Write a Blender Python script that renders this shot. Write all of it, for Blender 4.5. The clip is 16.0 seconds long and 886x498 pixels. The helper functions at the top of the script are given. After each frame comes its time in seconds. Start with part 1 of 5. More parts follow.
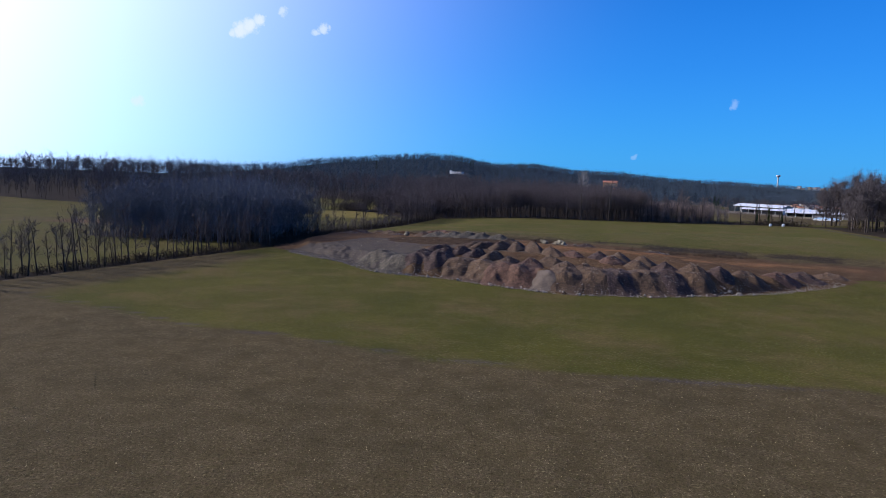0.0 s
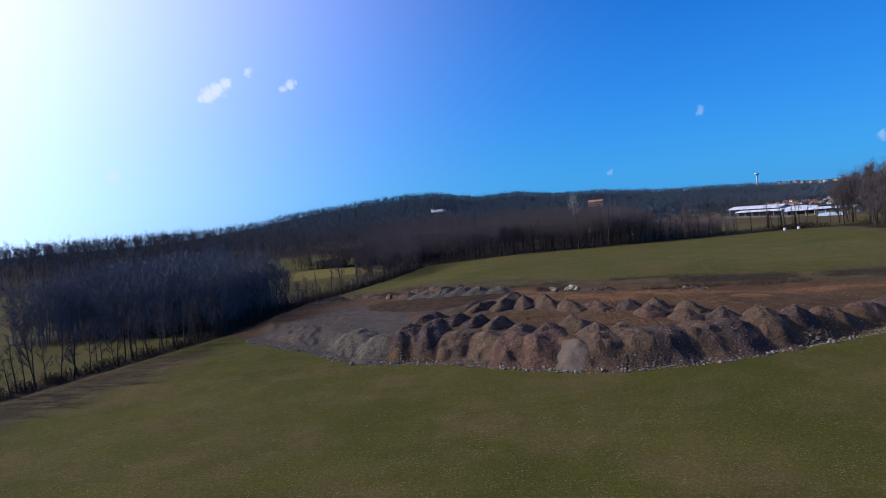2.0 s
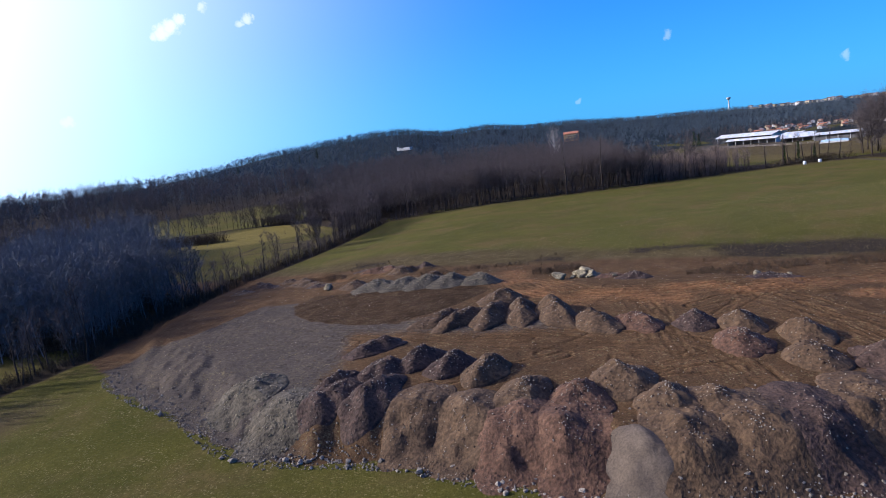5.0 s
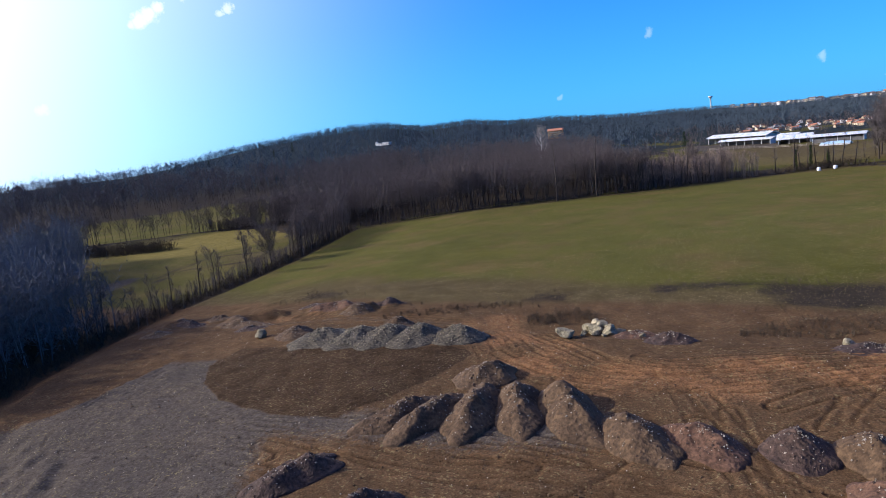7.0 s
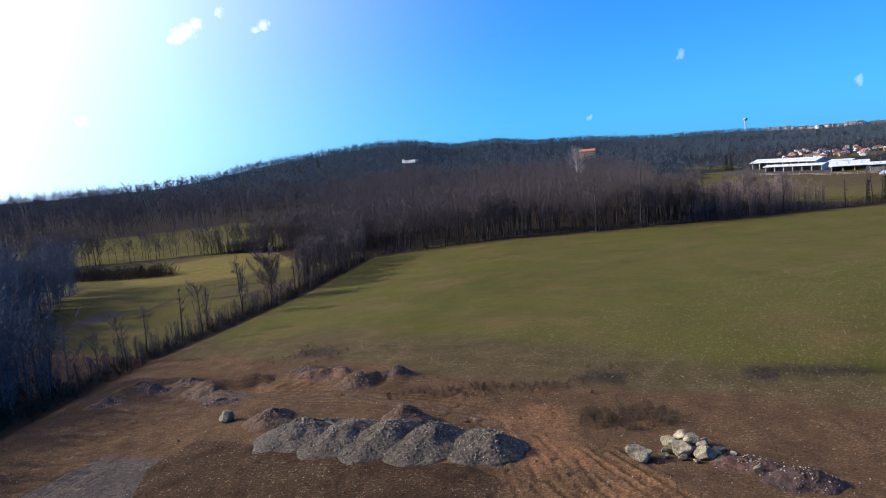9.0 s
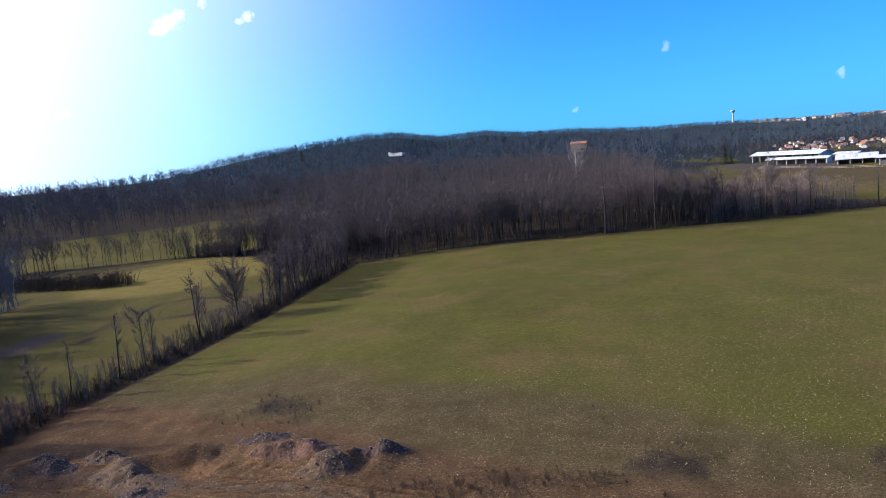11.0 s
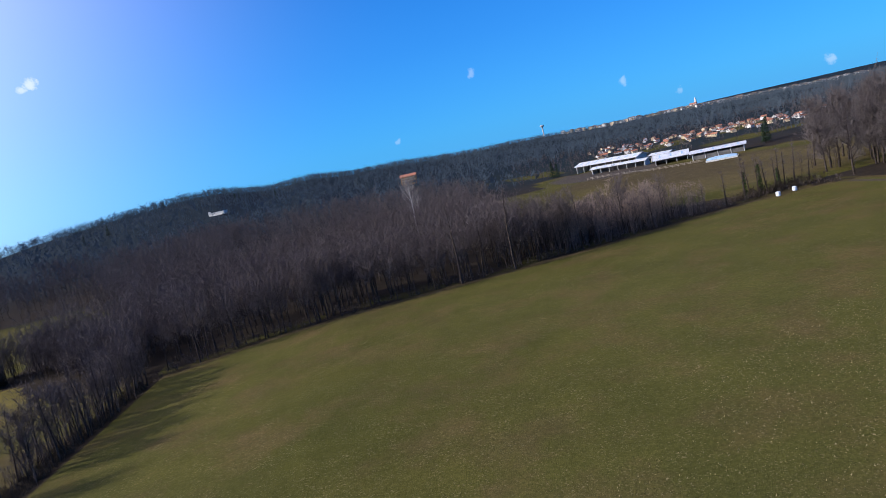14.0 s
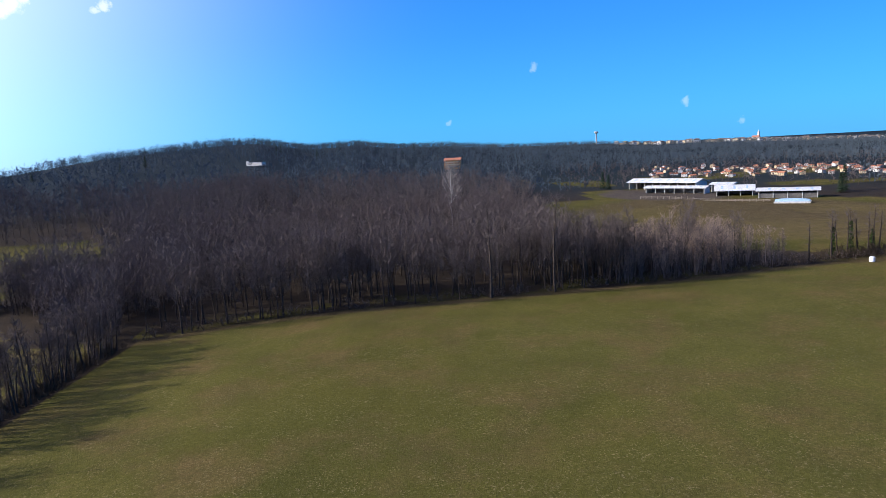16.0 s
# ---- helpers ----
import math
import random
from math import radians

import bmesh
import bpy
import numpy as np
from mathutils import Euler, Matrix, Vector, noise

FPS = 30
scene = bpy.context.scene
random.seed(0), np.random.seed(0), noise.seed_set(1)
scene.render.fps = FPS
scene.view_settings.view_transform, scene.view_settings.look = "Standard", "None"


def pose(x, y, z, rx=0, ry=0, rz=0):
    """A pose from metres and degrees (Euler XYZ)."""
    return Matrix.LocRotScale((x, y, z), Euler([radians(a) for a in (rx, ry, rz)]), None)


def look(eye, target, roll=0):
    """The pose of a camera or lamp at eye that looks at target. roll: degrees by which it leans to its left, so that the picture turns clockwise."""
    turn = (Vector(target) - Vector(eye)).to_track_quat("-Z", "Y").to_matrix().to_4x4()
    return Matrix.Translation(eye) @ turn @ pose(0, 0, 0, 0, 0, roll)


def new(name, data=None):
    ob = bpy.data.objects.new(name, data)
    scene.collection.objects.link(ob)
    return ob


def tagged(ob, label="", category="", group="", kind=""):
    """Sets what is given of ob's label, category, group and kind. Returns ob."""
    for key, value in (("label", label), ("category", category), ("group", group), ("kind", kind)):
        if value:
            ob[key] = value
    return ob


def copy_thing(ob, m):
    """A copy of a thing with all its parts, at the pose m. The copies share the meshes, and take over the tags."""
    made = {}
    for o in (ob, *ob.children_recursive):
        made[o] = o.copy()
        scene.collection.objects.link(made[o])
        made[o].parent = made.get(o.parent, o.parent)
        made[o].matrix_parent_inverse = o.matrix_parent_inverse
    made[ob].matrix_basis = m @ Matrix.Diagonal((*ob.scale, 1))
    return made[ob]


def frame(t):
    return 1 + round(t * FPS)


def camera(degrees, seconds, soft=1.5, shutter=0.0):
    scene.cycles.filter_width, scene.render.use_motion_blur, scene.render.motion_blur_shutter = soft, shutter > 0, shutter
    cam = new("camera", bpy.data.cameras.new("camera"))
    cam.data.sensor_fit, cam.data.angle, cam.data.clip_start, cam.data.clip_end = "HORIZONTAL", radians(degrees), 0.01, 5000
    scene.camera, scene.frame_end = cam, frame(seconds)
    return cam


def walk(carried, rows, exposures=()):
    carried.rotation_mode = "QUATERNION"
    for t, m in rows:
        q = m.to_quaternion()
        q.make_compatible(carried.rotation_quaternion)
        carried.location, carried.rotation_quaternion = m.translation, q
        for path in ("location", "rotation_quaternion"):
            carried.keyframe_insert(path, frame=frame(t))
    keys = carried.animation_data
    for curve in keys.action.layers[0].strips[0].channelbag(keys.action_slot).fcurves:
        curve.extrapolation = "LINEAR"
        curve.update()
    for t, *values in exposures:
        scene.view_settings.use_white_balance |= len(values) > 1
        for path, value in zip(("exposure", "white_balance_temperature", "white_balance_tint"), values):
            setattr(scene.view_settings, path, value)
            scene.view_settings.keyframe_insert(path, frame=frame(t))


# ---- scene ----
cam = camera(68.1, 16.0, soft=0.6)
PATH = [
    (0, (0.07, -0.65, 17.96), (-2.372, 19.089, 15.872), 1.64),
    (0.5, (-0.79, 6.49, 18.25), (-2.735, 26.220, 15.606), -5.86),
    (1, (-1.44, 13.28, 19.02), (-3.790, 33.085, 17.481), -9.96),
    (1.5, (-2.10, 20.10, 19.86), (-4.097, 39.966, 18.733), -10.11),
    (2, (-2.89, 26.95, 20.61), (-4.959, 46.813, 19.614), -5.36),
    (2.5, (-3.65, 34.55, 20.93), (-5.381, 54.087, 16.997), -8.05),
    (3, (-3.81, 41.46, 21.60), (-4.969, 61.334, 19.678), -12.60),
    (3.5, (-4.11, 48.59, 22.14), (-5.775, 68.399, 19.912), -9.35),
    (4, (-4.36, 55.50, 22.77), (-5.618, 75.336, 20.536), -7.48),
    (4.2, (-4.41, 58.24, 23.03), (-5.763, 78.057, 20.700), -6.67),
    (6.3, (-4.05, 87.77, 24.45), (-5.575, 107.339, 20.642), -8.87),
    (6.5, (-4.02, 89.95, 24.69), (-4.917, 109.762, 22.136), -6.15),
    (7, (-3.90, 95.96, 24.98), (-4.749, 115.668, 21.714), -6.59),
    (7.5, (-3.74, 101.37, 25.40), (-4.502, 121.247, 23.369), -4.24),
    (8, (-3.90, 106.94, 25.68), (-5.370, 126.658, 22.654), -1.99),
    (8.2, (-3.68, 109.01, 25.90), (-5.015, 128.799, 23.331), -6.36),
    (10.3, (-6.25, 129.70, 26.25), (-7.757, 149.358, 22.881), -2.01),
    (10.5, (-6.52, 131.86, 26.33), (-7.369, 151.537, 22.844), -0.84),
    (11, (-6.83, 137.07, 26.74), (-8.029, 156.821, 23.802), -5.58),
    (11.5, (-7.04, 142.45, 27.23), (-8.548, 162.099, 23.789), -2.47),
    (12, (-6.51, 147.56, 27.79), (-6.725, 167.251, 24.305), -17.18),
    (12.5, (-5.97, 152.27, 28.02), (-4.650, 172.004, 25.082), -18.83),
    (13, (-5.22, 156.89, 28.27), (-3.333, 176.680, 26.091), -18.76),
    (13.5, (-4.32, 161.96, 28.76), (-1.307, 181.578, 26.307), -8.47),
    (14, (-3.22, 166.87, 29.34), (0.390, 186.363, 26.706), -13.17),
    (14.5, (-2.58, 171.63, 29.68), (1.111, 191.202, 27.896), -7.89),
    (15, (-1.37, 176.61, 29.94), (1.623, 196.157, 26.951), -9.25),
    (15.5, (-0.74, 181.09, 30.00), (3.060, 200.642, 28.179), -4.77),
    (16, (-0.03, 185.92, 30.26), (2.624, 205.528, 27.315), -3.27),
]
walk(cam, [(t, look(eye, target, roll)) for t, eye, target, roll in PATH],
     [(0, 0.06, 5950, 13), (1, 0.2, 5950, 13), (1.6, 0.0, 5950, 13), (2.1, -0.06, 5950, 13), (2.5, 0.08, 6000, 13), (3, 0.46, 6100, 14), (3.5, 0.26, 6050, 14), (4, 0.26, 6000, 14), (6.5, 0.62, 6400, 10), (7.2, 0.44, 6350, 10),
      (8, 0.46, 6450, 10), (10.5, 0.57, 6450, 10), (11.5, 0.62, 6450, 10), (12.8, 0.52, 6250, 10), (13.5, 0.32, 6350, 10), (14.5, 0.24, 6300, 10), (15, 0.56, 6750, 10), (15.5, 0.42, 6600, 10), (16, 0.46, 6550, 10)])

# ---- sky, sun, exposure ----
SUN_AZ, SUN_EL = radians(-82), radians(26)  # from +y towards +x
sun_dir = Vector((math.sin(SUN_AZ) * math.cos(SUN_EL), math.cos(SUN_AZ) * math.cos(SUN_EL), math.sin(SUN_EL)))

world = bpy.data.worlds.new("sky")
scene.world = world
world.use_nodes = True
wn, wl = world.node_tree.nodes, world.node_tree.links
wn.clear()
sky = wn.new("ShaderNodeTexSky")
sky.sky_type, sky.sun_disc = "NISHITA", False
sky.sun_elevation, sky.sun_rotation = SUN_EL, SUN_AZ
sky.altitude, sky.air_density, sky.dust_density, sky.ozone_density = 0, 1.0, 0.15, 6.0
sat = wn.new("ShaderNodeHueSaturation")
sat.inputs["Saturation"].default_value = 1.45
tint = wn.new("ShaderNodeMix")
tint.data_type, tint.blend_type = "RGBA", "MULTIPLY"
tint.inputs[0].default_value = 1.0
tint.inputs[7].default_value = (0.16, 0.98, 1.6, 1)
wl.new(sky.outputs[0], sat.inputs["Color"])
wl.new(sat.outputs[0], tint.inputs[6])
# bright aureole of the hazy air round the sun
geo = wn.new("ShaderNodeTexCoord")
dot = wn.new("ShaderNodeVectorMath")
dot.operation = "DOT_PRODUCT"
dot.inputs[1].default_value = (math.sin(radians(-76)) * 0.891, math.cos(radians(-76)) * 0.891, 0.454)
wl.new(geo.outputs["Generated"], dot.inputs[0])
cl = wn.new("ShaderNodeMath")
cl.operation = "MAXIMUM"
cl.inputs[1].default_value = 0.0
wl.new(dot.outputs["Value"], cl.inputs[0])
power = wn.new("ShaderNodeMath")
power.operation = "POWER"
power.inputs[1].default_value = 3.5
wl.new(cl.outputs[0], power.inputs[0])
halo = wn.new("ShaderNodeMix")
halo.data_type, halo.blend_type = "RGBA", "ADD"
halo.clamp_result = False
glow = wn.new("ShaderNodeMix")
glow.data_type = "RGBA"
glow.inputs[6].default_value = (0, 0, 0, 1)
glow.inputs[7].default_value = (24.0, 22.4, 23.6, 1)
wl.new(power.outputs[0], glow.inputs[0])
halo.inputs[0].default_value = 1.0
wl.new(glow.outputs[2], halo.inputs[7])
# bluish haze low over the horizon
split = wn.new("ShaderNodeSeparateXYZ")
wl.new(geo.outputs["Generated"], split.inputs[0])
low = wn.new("ShaderNodeMapRange")
low.inputs["From Min"].default_value, low.inputs["From Max"].default_value = 0.42, -0.02
wl.new(split.outputs["Z"], low.inputs["Value"])
haze = wn.new("ShaderNodeMix")
haze.data_type = "RGBA"
haze.inputs[7].default_value = (0.9, 3.9, 9.0, 1)
low2 = wn.new("ShaderNodeMath")
low2.operation = "MULTIPLY"
low2.inputs[1].default_value = 0.8
wl.new(low.outputs[0], low2.inputs[0])
wl.new(low2.outputs[0], haze.inputs[0])
wl.new(tint.outputs[2], haze.inputs[6])
wl.new(haze.outputs[2], halo.inputs[6])
# small wisps of white cloud: azimuth, elevation, radius in degrees
drift = wn.new("ShaderNodeTexNoise")
drift.inputs["Scale"].default_value, drift.inputs["Detail"].default_value, drift.inputs["Roughness"].default_value = 38.0, 5.0, 0.65
wl.new(geo.outputs["Generated"], drift.inputs["Vector"])
bent = wn.new("ShaderNodeVectorMath")
bent.operation = "MULTIPLY_ADD"
bent.inputs[1].default_value = (0.03, 0.03, 0.03)
wl.new(drift.outputs["Color"], bent.inputs[0])
wl.new(geo.outputs["Generated"], bent.inputs[2])
shift = wn.new("ShaderNodeVectorMath")
shift.operation = "SUBTRACT"
shift.inputs[1].default_value = (0.015, 0.015, 0.015)
wl.new(bent.outputs[0], shift.inputs[0])
unit = wn.new("ShaderNodeVectorMath")
unit.operation = "NORMALIZE"
wl.new(shift.outputs[0], unit.inputs[0])
cover = None
for az, el, radius, thick in [(-24.9, 11.2, 0.42, 0.8), (-24.2, 11.5, 0.62, 0.95), (-23.5, 11.8, 0.6, 0.95), (-22.9, 12.4, 0.5, 0.9), (-20.9, 13.1, 0.4, 0.6), (-18.2, 11.9, 0.4, 0.6), (-17.5, 12.2, 0.45, 0.7), (16.2, 6.55, 0.42, 0.24), (28.2, 2.9, 0.42, 0.28), (9.0, 2.45, 0.26, 0.2), (-32.0, 5.6, 0.5, 0.6), (32.5, 1.2, 0.26, 0.2), (43.0, 0.7, 0.42, 0.32)]:
    a, e = radians(az), radians(el)
    to = wn.new("ShaderNodeVectorMath")
    to.operation = "DOT_PRODUCT"
    to.inputs[1].default_value = (math.sin(a) * math.cos(e), math.cos(a) * math.cos(e), math.sin(e))
    wl.new(unit.outputs[0], to.inputs[0])
    fall = wn.new("ShaderNodeMapRange")
    fall.interpolation_type = "SMOOTHSTEP"
    fall.inputs["From Min"].default_value, fall.inputs["From Max"].default_value = math.cos(radians(radius * 1.15)), 1.0
    fall.inputs["To Max"].default_value = thick
    wl.new(to.outputs["Value"], fall.inputs["Value"])
    if cover is None:
        cover = fall.outputs[0]
    else:
        both = wn.new("ShaderNodeMath")
        both.operation = "MAXIMUM"
        wl.new(cover, both.inputs[0])
        wl.new(fall.outputs[0], both.inputs[1])
        cover = both.outputs[0]
clouded = wn.new("ShaderNodeMix")
clouded.data_type = "RGBA"
clouded.inputs[7].default_value = (8.6, 9.4, 10.6, 1)
wl.new(cover, clouded.inputs[0])
back = wn.new("ShaderNodeBackground")
back.inputs["Strength"].default_value = 0.091
wout = wn.new("ShaderNodeOutputWorld")
wl.new(halo.outputs[2], clouded.inputs[6])
wl.new(clouded.outputs[2], back.inputs["Color"])
wl.new(back.outputs[0], wout.inputs["Surface"])

sun = new("sun", bpy.data.lights.new("sun", "SUN"))
sun.data.energy, sun.data.angle, sun.data.color = 5.0, radians(0.6), (1.0, 0.93, 0.82)
sun.matrix_world = look(sun_dir * 100, (0, 0, 0))


# ---- materials ----
def nodes_of(name):
    m = bpy.data.materials.new(name)
    m.use_nodes = True
    return m, m.node_tree.nodes, m.node_tree.links, m.node_tree.nodes["Principled BSDF"]


def noise_node(n, l, scale, detail=4.0, rough=0.6, coord=None):
    t = n.new("ShaderNodeTexNoise")
    t.inputs["Scale"].default_value, t.inputs["Detail"].default_value = scale, detail
    t.inputs["Roughness"].default_value = rough
    if coord is not None:
        l.new(coord, t.inputs["Vector"])
    return t


def mix_node(n, l, fac, a, b, blend="MIX"):
    m = n.new("ShaderNodeMix")
    m.data_type, m.blend_type = "RGBA", blend
    for socket, v in ((m.inputs[0], fac), (m.inputs[6], a), (m.inputs[7], b)):
        if isinstance(v, (int, float)):
            socket.default_value = v
        elif isinstance(v, tuple):
            socket.default_value = (*v, 1)
        else:
            l.new(v, socket)
    return m.outputs[2]


def ramp_node(n, l, value, lo, hi):
    m = n.new("ShaderNodeMapRange")
    m.inputs["From Min"].default_value, m.inputs["From Max"].default_value = lo, hi
    l.new(value, m.inputs["Value"])
    return m.outputs[0]


def surface(name, dark, light, scale=3.0, fine=25.0, rough=0.9, bump=0.3, metal=0.0, random_part=0.0, dist=0.05, grain=0.38):
    """Two scales of mottling between two colours, with fine relief."""
    m, n, l, bsdf = nodes_of(name)
    co = n.new("ShaderNodeTexCoord").outputs["Object"]
    big, small = noise_node(n, l, scale, 5, 0.65, co), noise_node(n, l, fine, 3, 0.6, co)
    c = mix_node(n, l, ramp_node(n, l, big.outputs[0], 0.3, 0.7), dark, light)
    c = mix_node(n, l, 1.0, c, mix_node(n, l, ramp_node(n, l, small.outputs[0], 0.32, 0.68), (1 - grain,) * 3, (1 + grain,) * 3), "MULTIPLY")
    if random_part:
        info = n.new("ShaderNodeObjectInfo")
        v = mix_node(n, l, info.outputs["Random"], (1 - random_part,) * 3, (1 + random_part,) * 3)
        c = mix_node(n, l, 1.0, c, v, "MULTIPLY")
    l.new(c, bsdf.inputs["Base Color"])
    bsdf.inputs["Roughness"].default_value, bsdf.inputs["Metallic"].default_value = rough, metal
    bsdf.inputs["Specular IOR Level"].default_value = 0.25
    if bump:
        b = n.new("ShaderNodeBump")
        b.inputs["Strength"].default_value, b.inputs["Distance"].default_value = bump, dist
        l.new(small.outputs[0], b.inputs["Height"])
        l.new(b.outputs[0], bsdf.inputs["Normal"])
    return m


def bark(name, dark, light, island=True, vary=0.35):
    m, n, l, bsdf = nodes_of(name)
    co = n.new("ShaderNodeTexCoord").outputs["Object"]
    big = noise_node(n, l, 1.3, 4, 0.7, co)
    c = mix_node(n, l, ramp_node(n, l, big.outputs[0], 0.35, 0.65), dark, light)
    source = n.new("ShaderNodeNewGeometry").outputs["Random Per Island"] if island else n.new("ShaderNodeObjectInfo").outputs["Random"]
    c = mix_node(n, l, 1.0, c, mix_node(n, l, source, (1 - vary,) * 3, (1 + 1.1 * vary, 1 + vary, 1 + 0.9 * vary)), "MULTIPLY")
    l.new(c, bsdf.inputs["Base Color"])
    bsdf.inputs["Roughness"].default_value = 0.95
    bsdf.inputs["Specular IOR Level"].default_value = 0.02
    return m


def ground_material():
    m, n, l, bsdf = nodes_of("ground")
    co = n.new("ShaderNodeTexCoord").outputs["Object"]
    wide, mid = noise_node(n, l, 0.035, 5, 0.6, co), noise_node(n, l, 0.35, 6, 0.7, co)
    fine, clod = noise_node(n, l, 2.2, 6, 0.75, co), noise_node(n, l, 7.0, 4, 0.7, co)
    w, md = ramp_node(n, l, wide.outputs[0], 0.3, 0.7), ramp_node(n, l, mid.outputs[0], 0.3, 0.7)
    f = ramp_node(n, l, fine.outputs[0], 0.3, 0.7)
    zone_a, zone_b = n.new("ShaderNodeAttribute"), n.new("ShaderNodeAttribute")
    zone_a.attribute_name, zone_b.attribute_name = "zone_a", "zone_b"
    sa, sb = n.new("ShaderNodeSeparateColor"), n.new("ShaderNodeSeparateColor")
    l.new(zone_a.outputs["Color"], sa.inputs[0])
    l.new(zone_b.outputs["Color"], sb.inputs[0])

    def soften(value):
        """A zone's border, frayed by the noise."""
        a = n.new("ShaderNodeMath")
        a.operation = "MULTIPLY_ADD"
        l.new(f, a.inputs[0])
        a.inputs[1].default_value = 0.5
        l.new(value, a.inputs[2])
        return ramp_node(n, l, a.outputs[0], 0.55, 0.95)

    grass = mix_node(n, l, w, (0.046, 0.047, 0.010), (0.076, 0.067, 0.016))
    grass = mix_node(n, l, zone_a.outputs["Alpha"], grass, (0.076, 0.073, 0.02))
    thin = noise_node(n, l, 0.075, 6, 0.68, co)
    grass = mix_node(n, l, ramp_node(n, l, thin.outputs[0], 0.47, 0.68), grass, (0.09, 0.067, 0.026))
    grass = mix_node(n, l, ramp_node(n, l, fine.outputs[0], 0.42, 0.62), mix_node(n, l, 1.0, grass, (0.84, 0.87, 0.8), "MULTIPLY"), mix_node(n, l, 1.0, grass, (1.16, 1.11, 1.1), "MULTIPLY"))
    dry = mix_node(n, l, md, (0.056, 0.039, 0.019), (0.108, 0.077, 0.043))
    dry = mix_node(n, l, f, dry, (0.054, 0.044, 0.017))
    gold = mix_node(n, l, md, (0.1, 0.082, 0.02), (0.15, 0.117, 0.036))
    dirt = mix_node(n, l, md, (0.05, 0.027, 0.013), (0.104, 0.06, 0.031))
    dirt = mix_node(n, l, f, dirt, (0.072, 0.045, 0.025))
    gravel = mix_node(n, l, f, (0.036, 0.029, 0.0235), (0.086, 0.071, 0.059))
    red = mix_node(n, l, f, (0.105, 0.051, 0.023), (0.18, 0.096, 0.047))
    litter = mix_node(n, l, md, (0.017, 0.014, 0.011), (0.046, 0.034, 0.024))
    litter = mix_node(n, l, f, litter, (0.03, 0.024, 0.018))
    # far woodland floor: bluish distance haze put into the litter colour
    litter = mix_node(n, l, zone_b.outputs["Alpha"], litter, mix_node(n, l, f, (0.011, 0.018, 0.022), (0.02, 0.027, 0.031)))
    c = mix_node(n, l, soften(sa.outputs[1]), grass, dry)
    c = mix_node(n, l, soften(sb.outputs[1]), c, gold)
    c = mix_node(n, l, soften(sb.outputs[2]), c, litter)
    c = mix_node(n, l, soften(sa.outputs[0]), c, dirt)
    c = mix_node(n, l, soften(sa.outputs[2]), c, gravel)
    c = mix_node(n, l, soften(sb.outputs[0]), c, red)
    rut_tones = n.new("ShaderNodeAttribute")
    rut_tones.attribute_name = "ruts"
    sw = n.new("ShaderNodeSeparateColor")
    l.new(rut_tones.outputs["Color"], sw.inputs[0])
    c = mix_node(n, l, soften(sw.outputs[2]), c, mix_node(n, l, md, (0.028, 0.017, 0.01), (0.055, 0.034, 0.02)))
    bare = n.new("ShaderNodeMath")
    bare.operation = "MAXIMUM"
    l.new(sa.outputs[0], bare.inputs[0])
    l.new(sa.outputs[1], bare.inputs[1])
    speck = mix_node(n, l, ramp_node(n, l, clod.outputs[0], 0.3, 0.7), (0.55, 0.55, 0.55), (1.45, 1.45, 1.45))
    speck = mix_node(n, l, bare.outputs[0], mix_node(n, l, ramp_node(n, l, clod.outputs[0], 0.3, 0.7), (0.9, 0.9, 0.9), (1.1, 1.1, 1.1)), speck)
    c = mix_node(n, l, 1.0, c, speck, "MULTIPLY")
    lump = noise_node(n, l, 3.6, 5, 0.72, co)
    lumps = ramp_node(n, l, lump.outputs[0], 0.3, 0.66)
    # pits between the lumps darkened: their shade is put into the colour
    hollow_shade = mix_node(n, l, ramp_node(n, l, lump.outputs[0], 0.36, 0.47), (0.58, 0.58, 0.58), (1.06, 1.06, 1.06))
    c = mix_node(n, l, 1.0, c, mix_node(n, l, bare.outputs[0], mix_node(n, l, ramp_node(n, l, lump.outputs[0], 0.34, 0.45), (0.82, 0.82, 0.8), (1.02, 1.02, 1.02)), hollow_shade), "MULTIPLY")
    straw = noise_node(n, l, 4.6, 3, 0.6, co)
    tuft = n.new("ShaderNodeMath")
    tuft.operation = "MULTIPLY"
    l.new(ramp_node(n, l, straw.outputs[0], 0.57, 0.66), tuft.inputs[0])
    l.new(ramp_node(n, l, mid.outputs[0], 0.35, 0.65), tuft.inputs[1])
    open_ground = n.new("ShaderNodeMath")
    open_ground.operation = "MULTIPLY"
    l.new(tuft.outputs[0], open_ground.inputs[0])
    l.new(ramp_node(n, l, sb.outputs[2], 0.7, 0.1), open_ground.inputs[1])
    c = mix_node(n, l, open_ground.outputs[0], c, (0.18, 0.146, 0.072))
    drift = noise_node(n, l, 0.11, 3, 0.6, co)
    c = mix_node(n, l, 1.0, c, mix_node(n, l, ramp_node(n, l, drift.outputs[0], 0.3, 0.7), (0.9, 0.91, 0.92), (1.1, 1.08, 1.05)), "MULTIPLY")
    # darker soil in the wheel tracks, lighter soil on the lips beside them
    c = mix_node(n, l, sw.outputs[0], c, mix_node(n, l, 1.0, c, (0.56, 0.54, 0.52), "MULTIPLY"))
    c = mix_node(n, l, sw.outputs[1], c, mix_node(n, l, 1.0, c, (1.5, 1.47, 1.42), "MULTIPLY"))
    l.new(c, bsdf.inputs["Base Color"])
    bsdf.inputs["Roughness"].default_value = 0.95
    bsdf.inputs["Specular IOR Level"].default_value = 0.02
    b1, b2 = n.new("ShaderNodeBump"), n.new("ShaderNodeBump")
    b1.inputs["Strength"].default_value, b1.inputs["Distance"].default_value = 0.4, 0.1
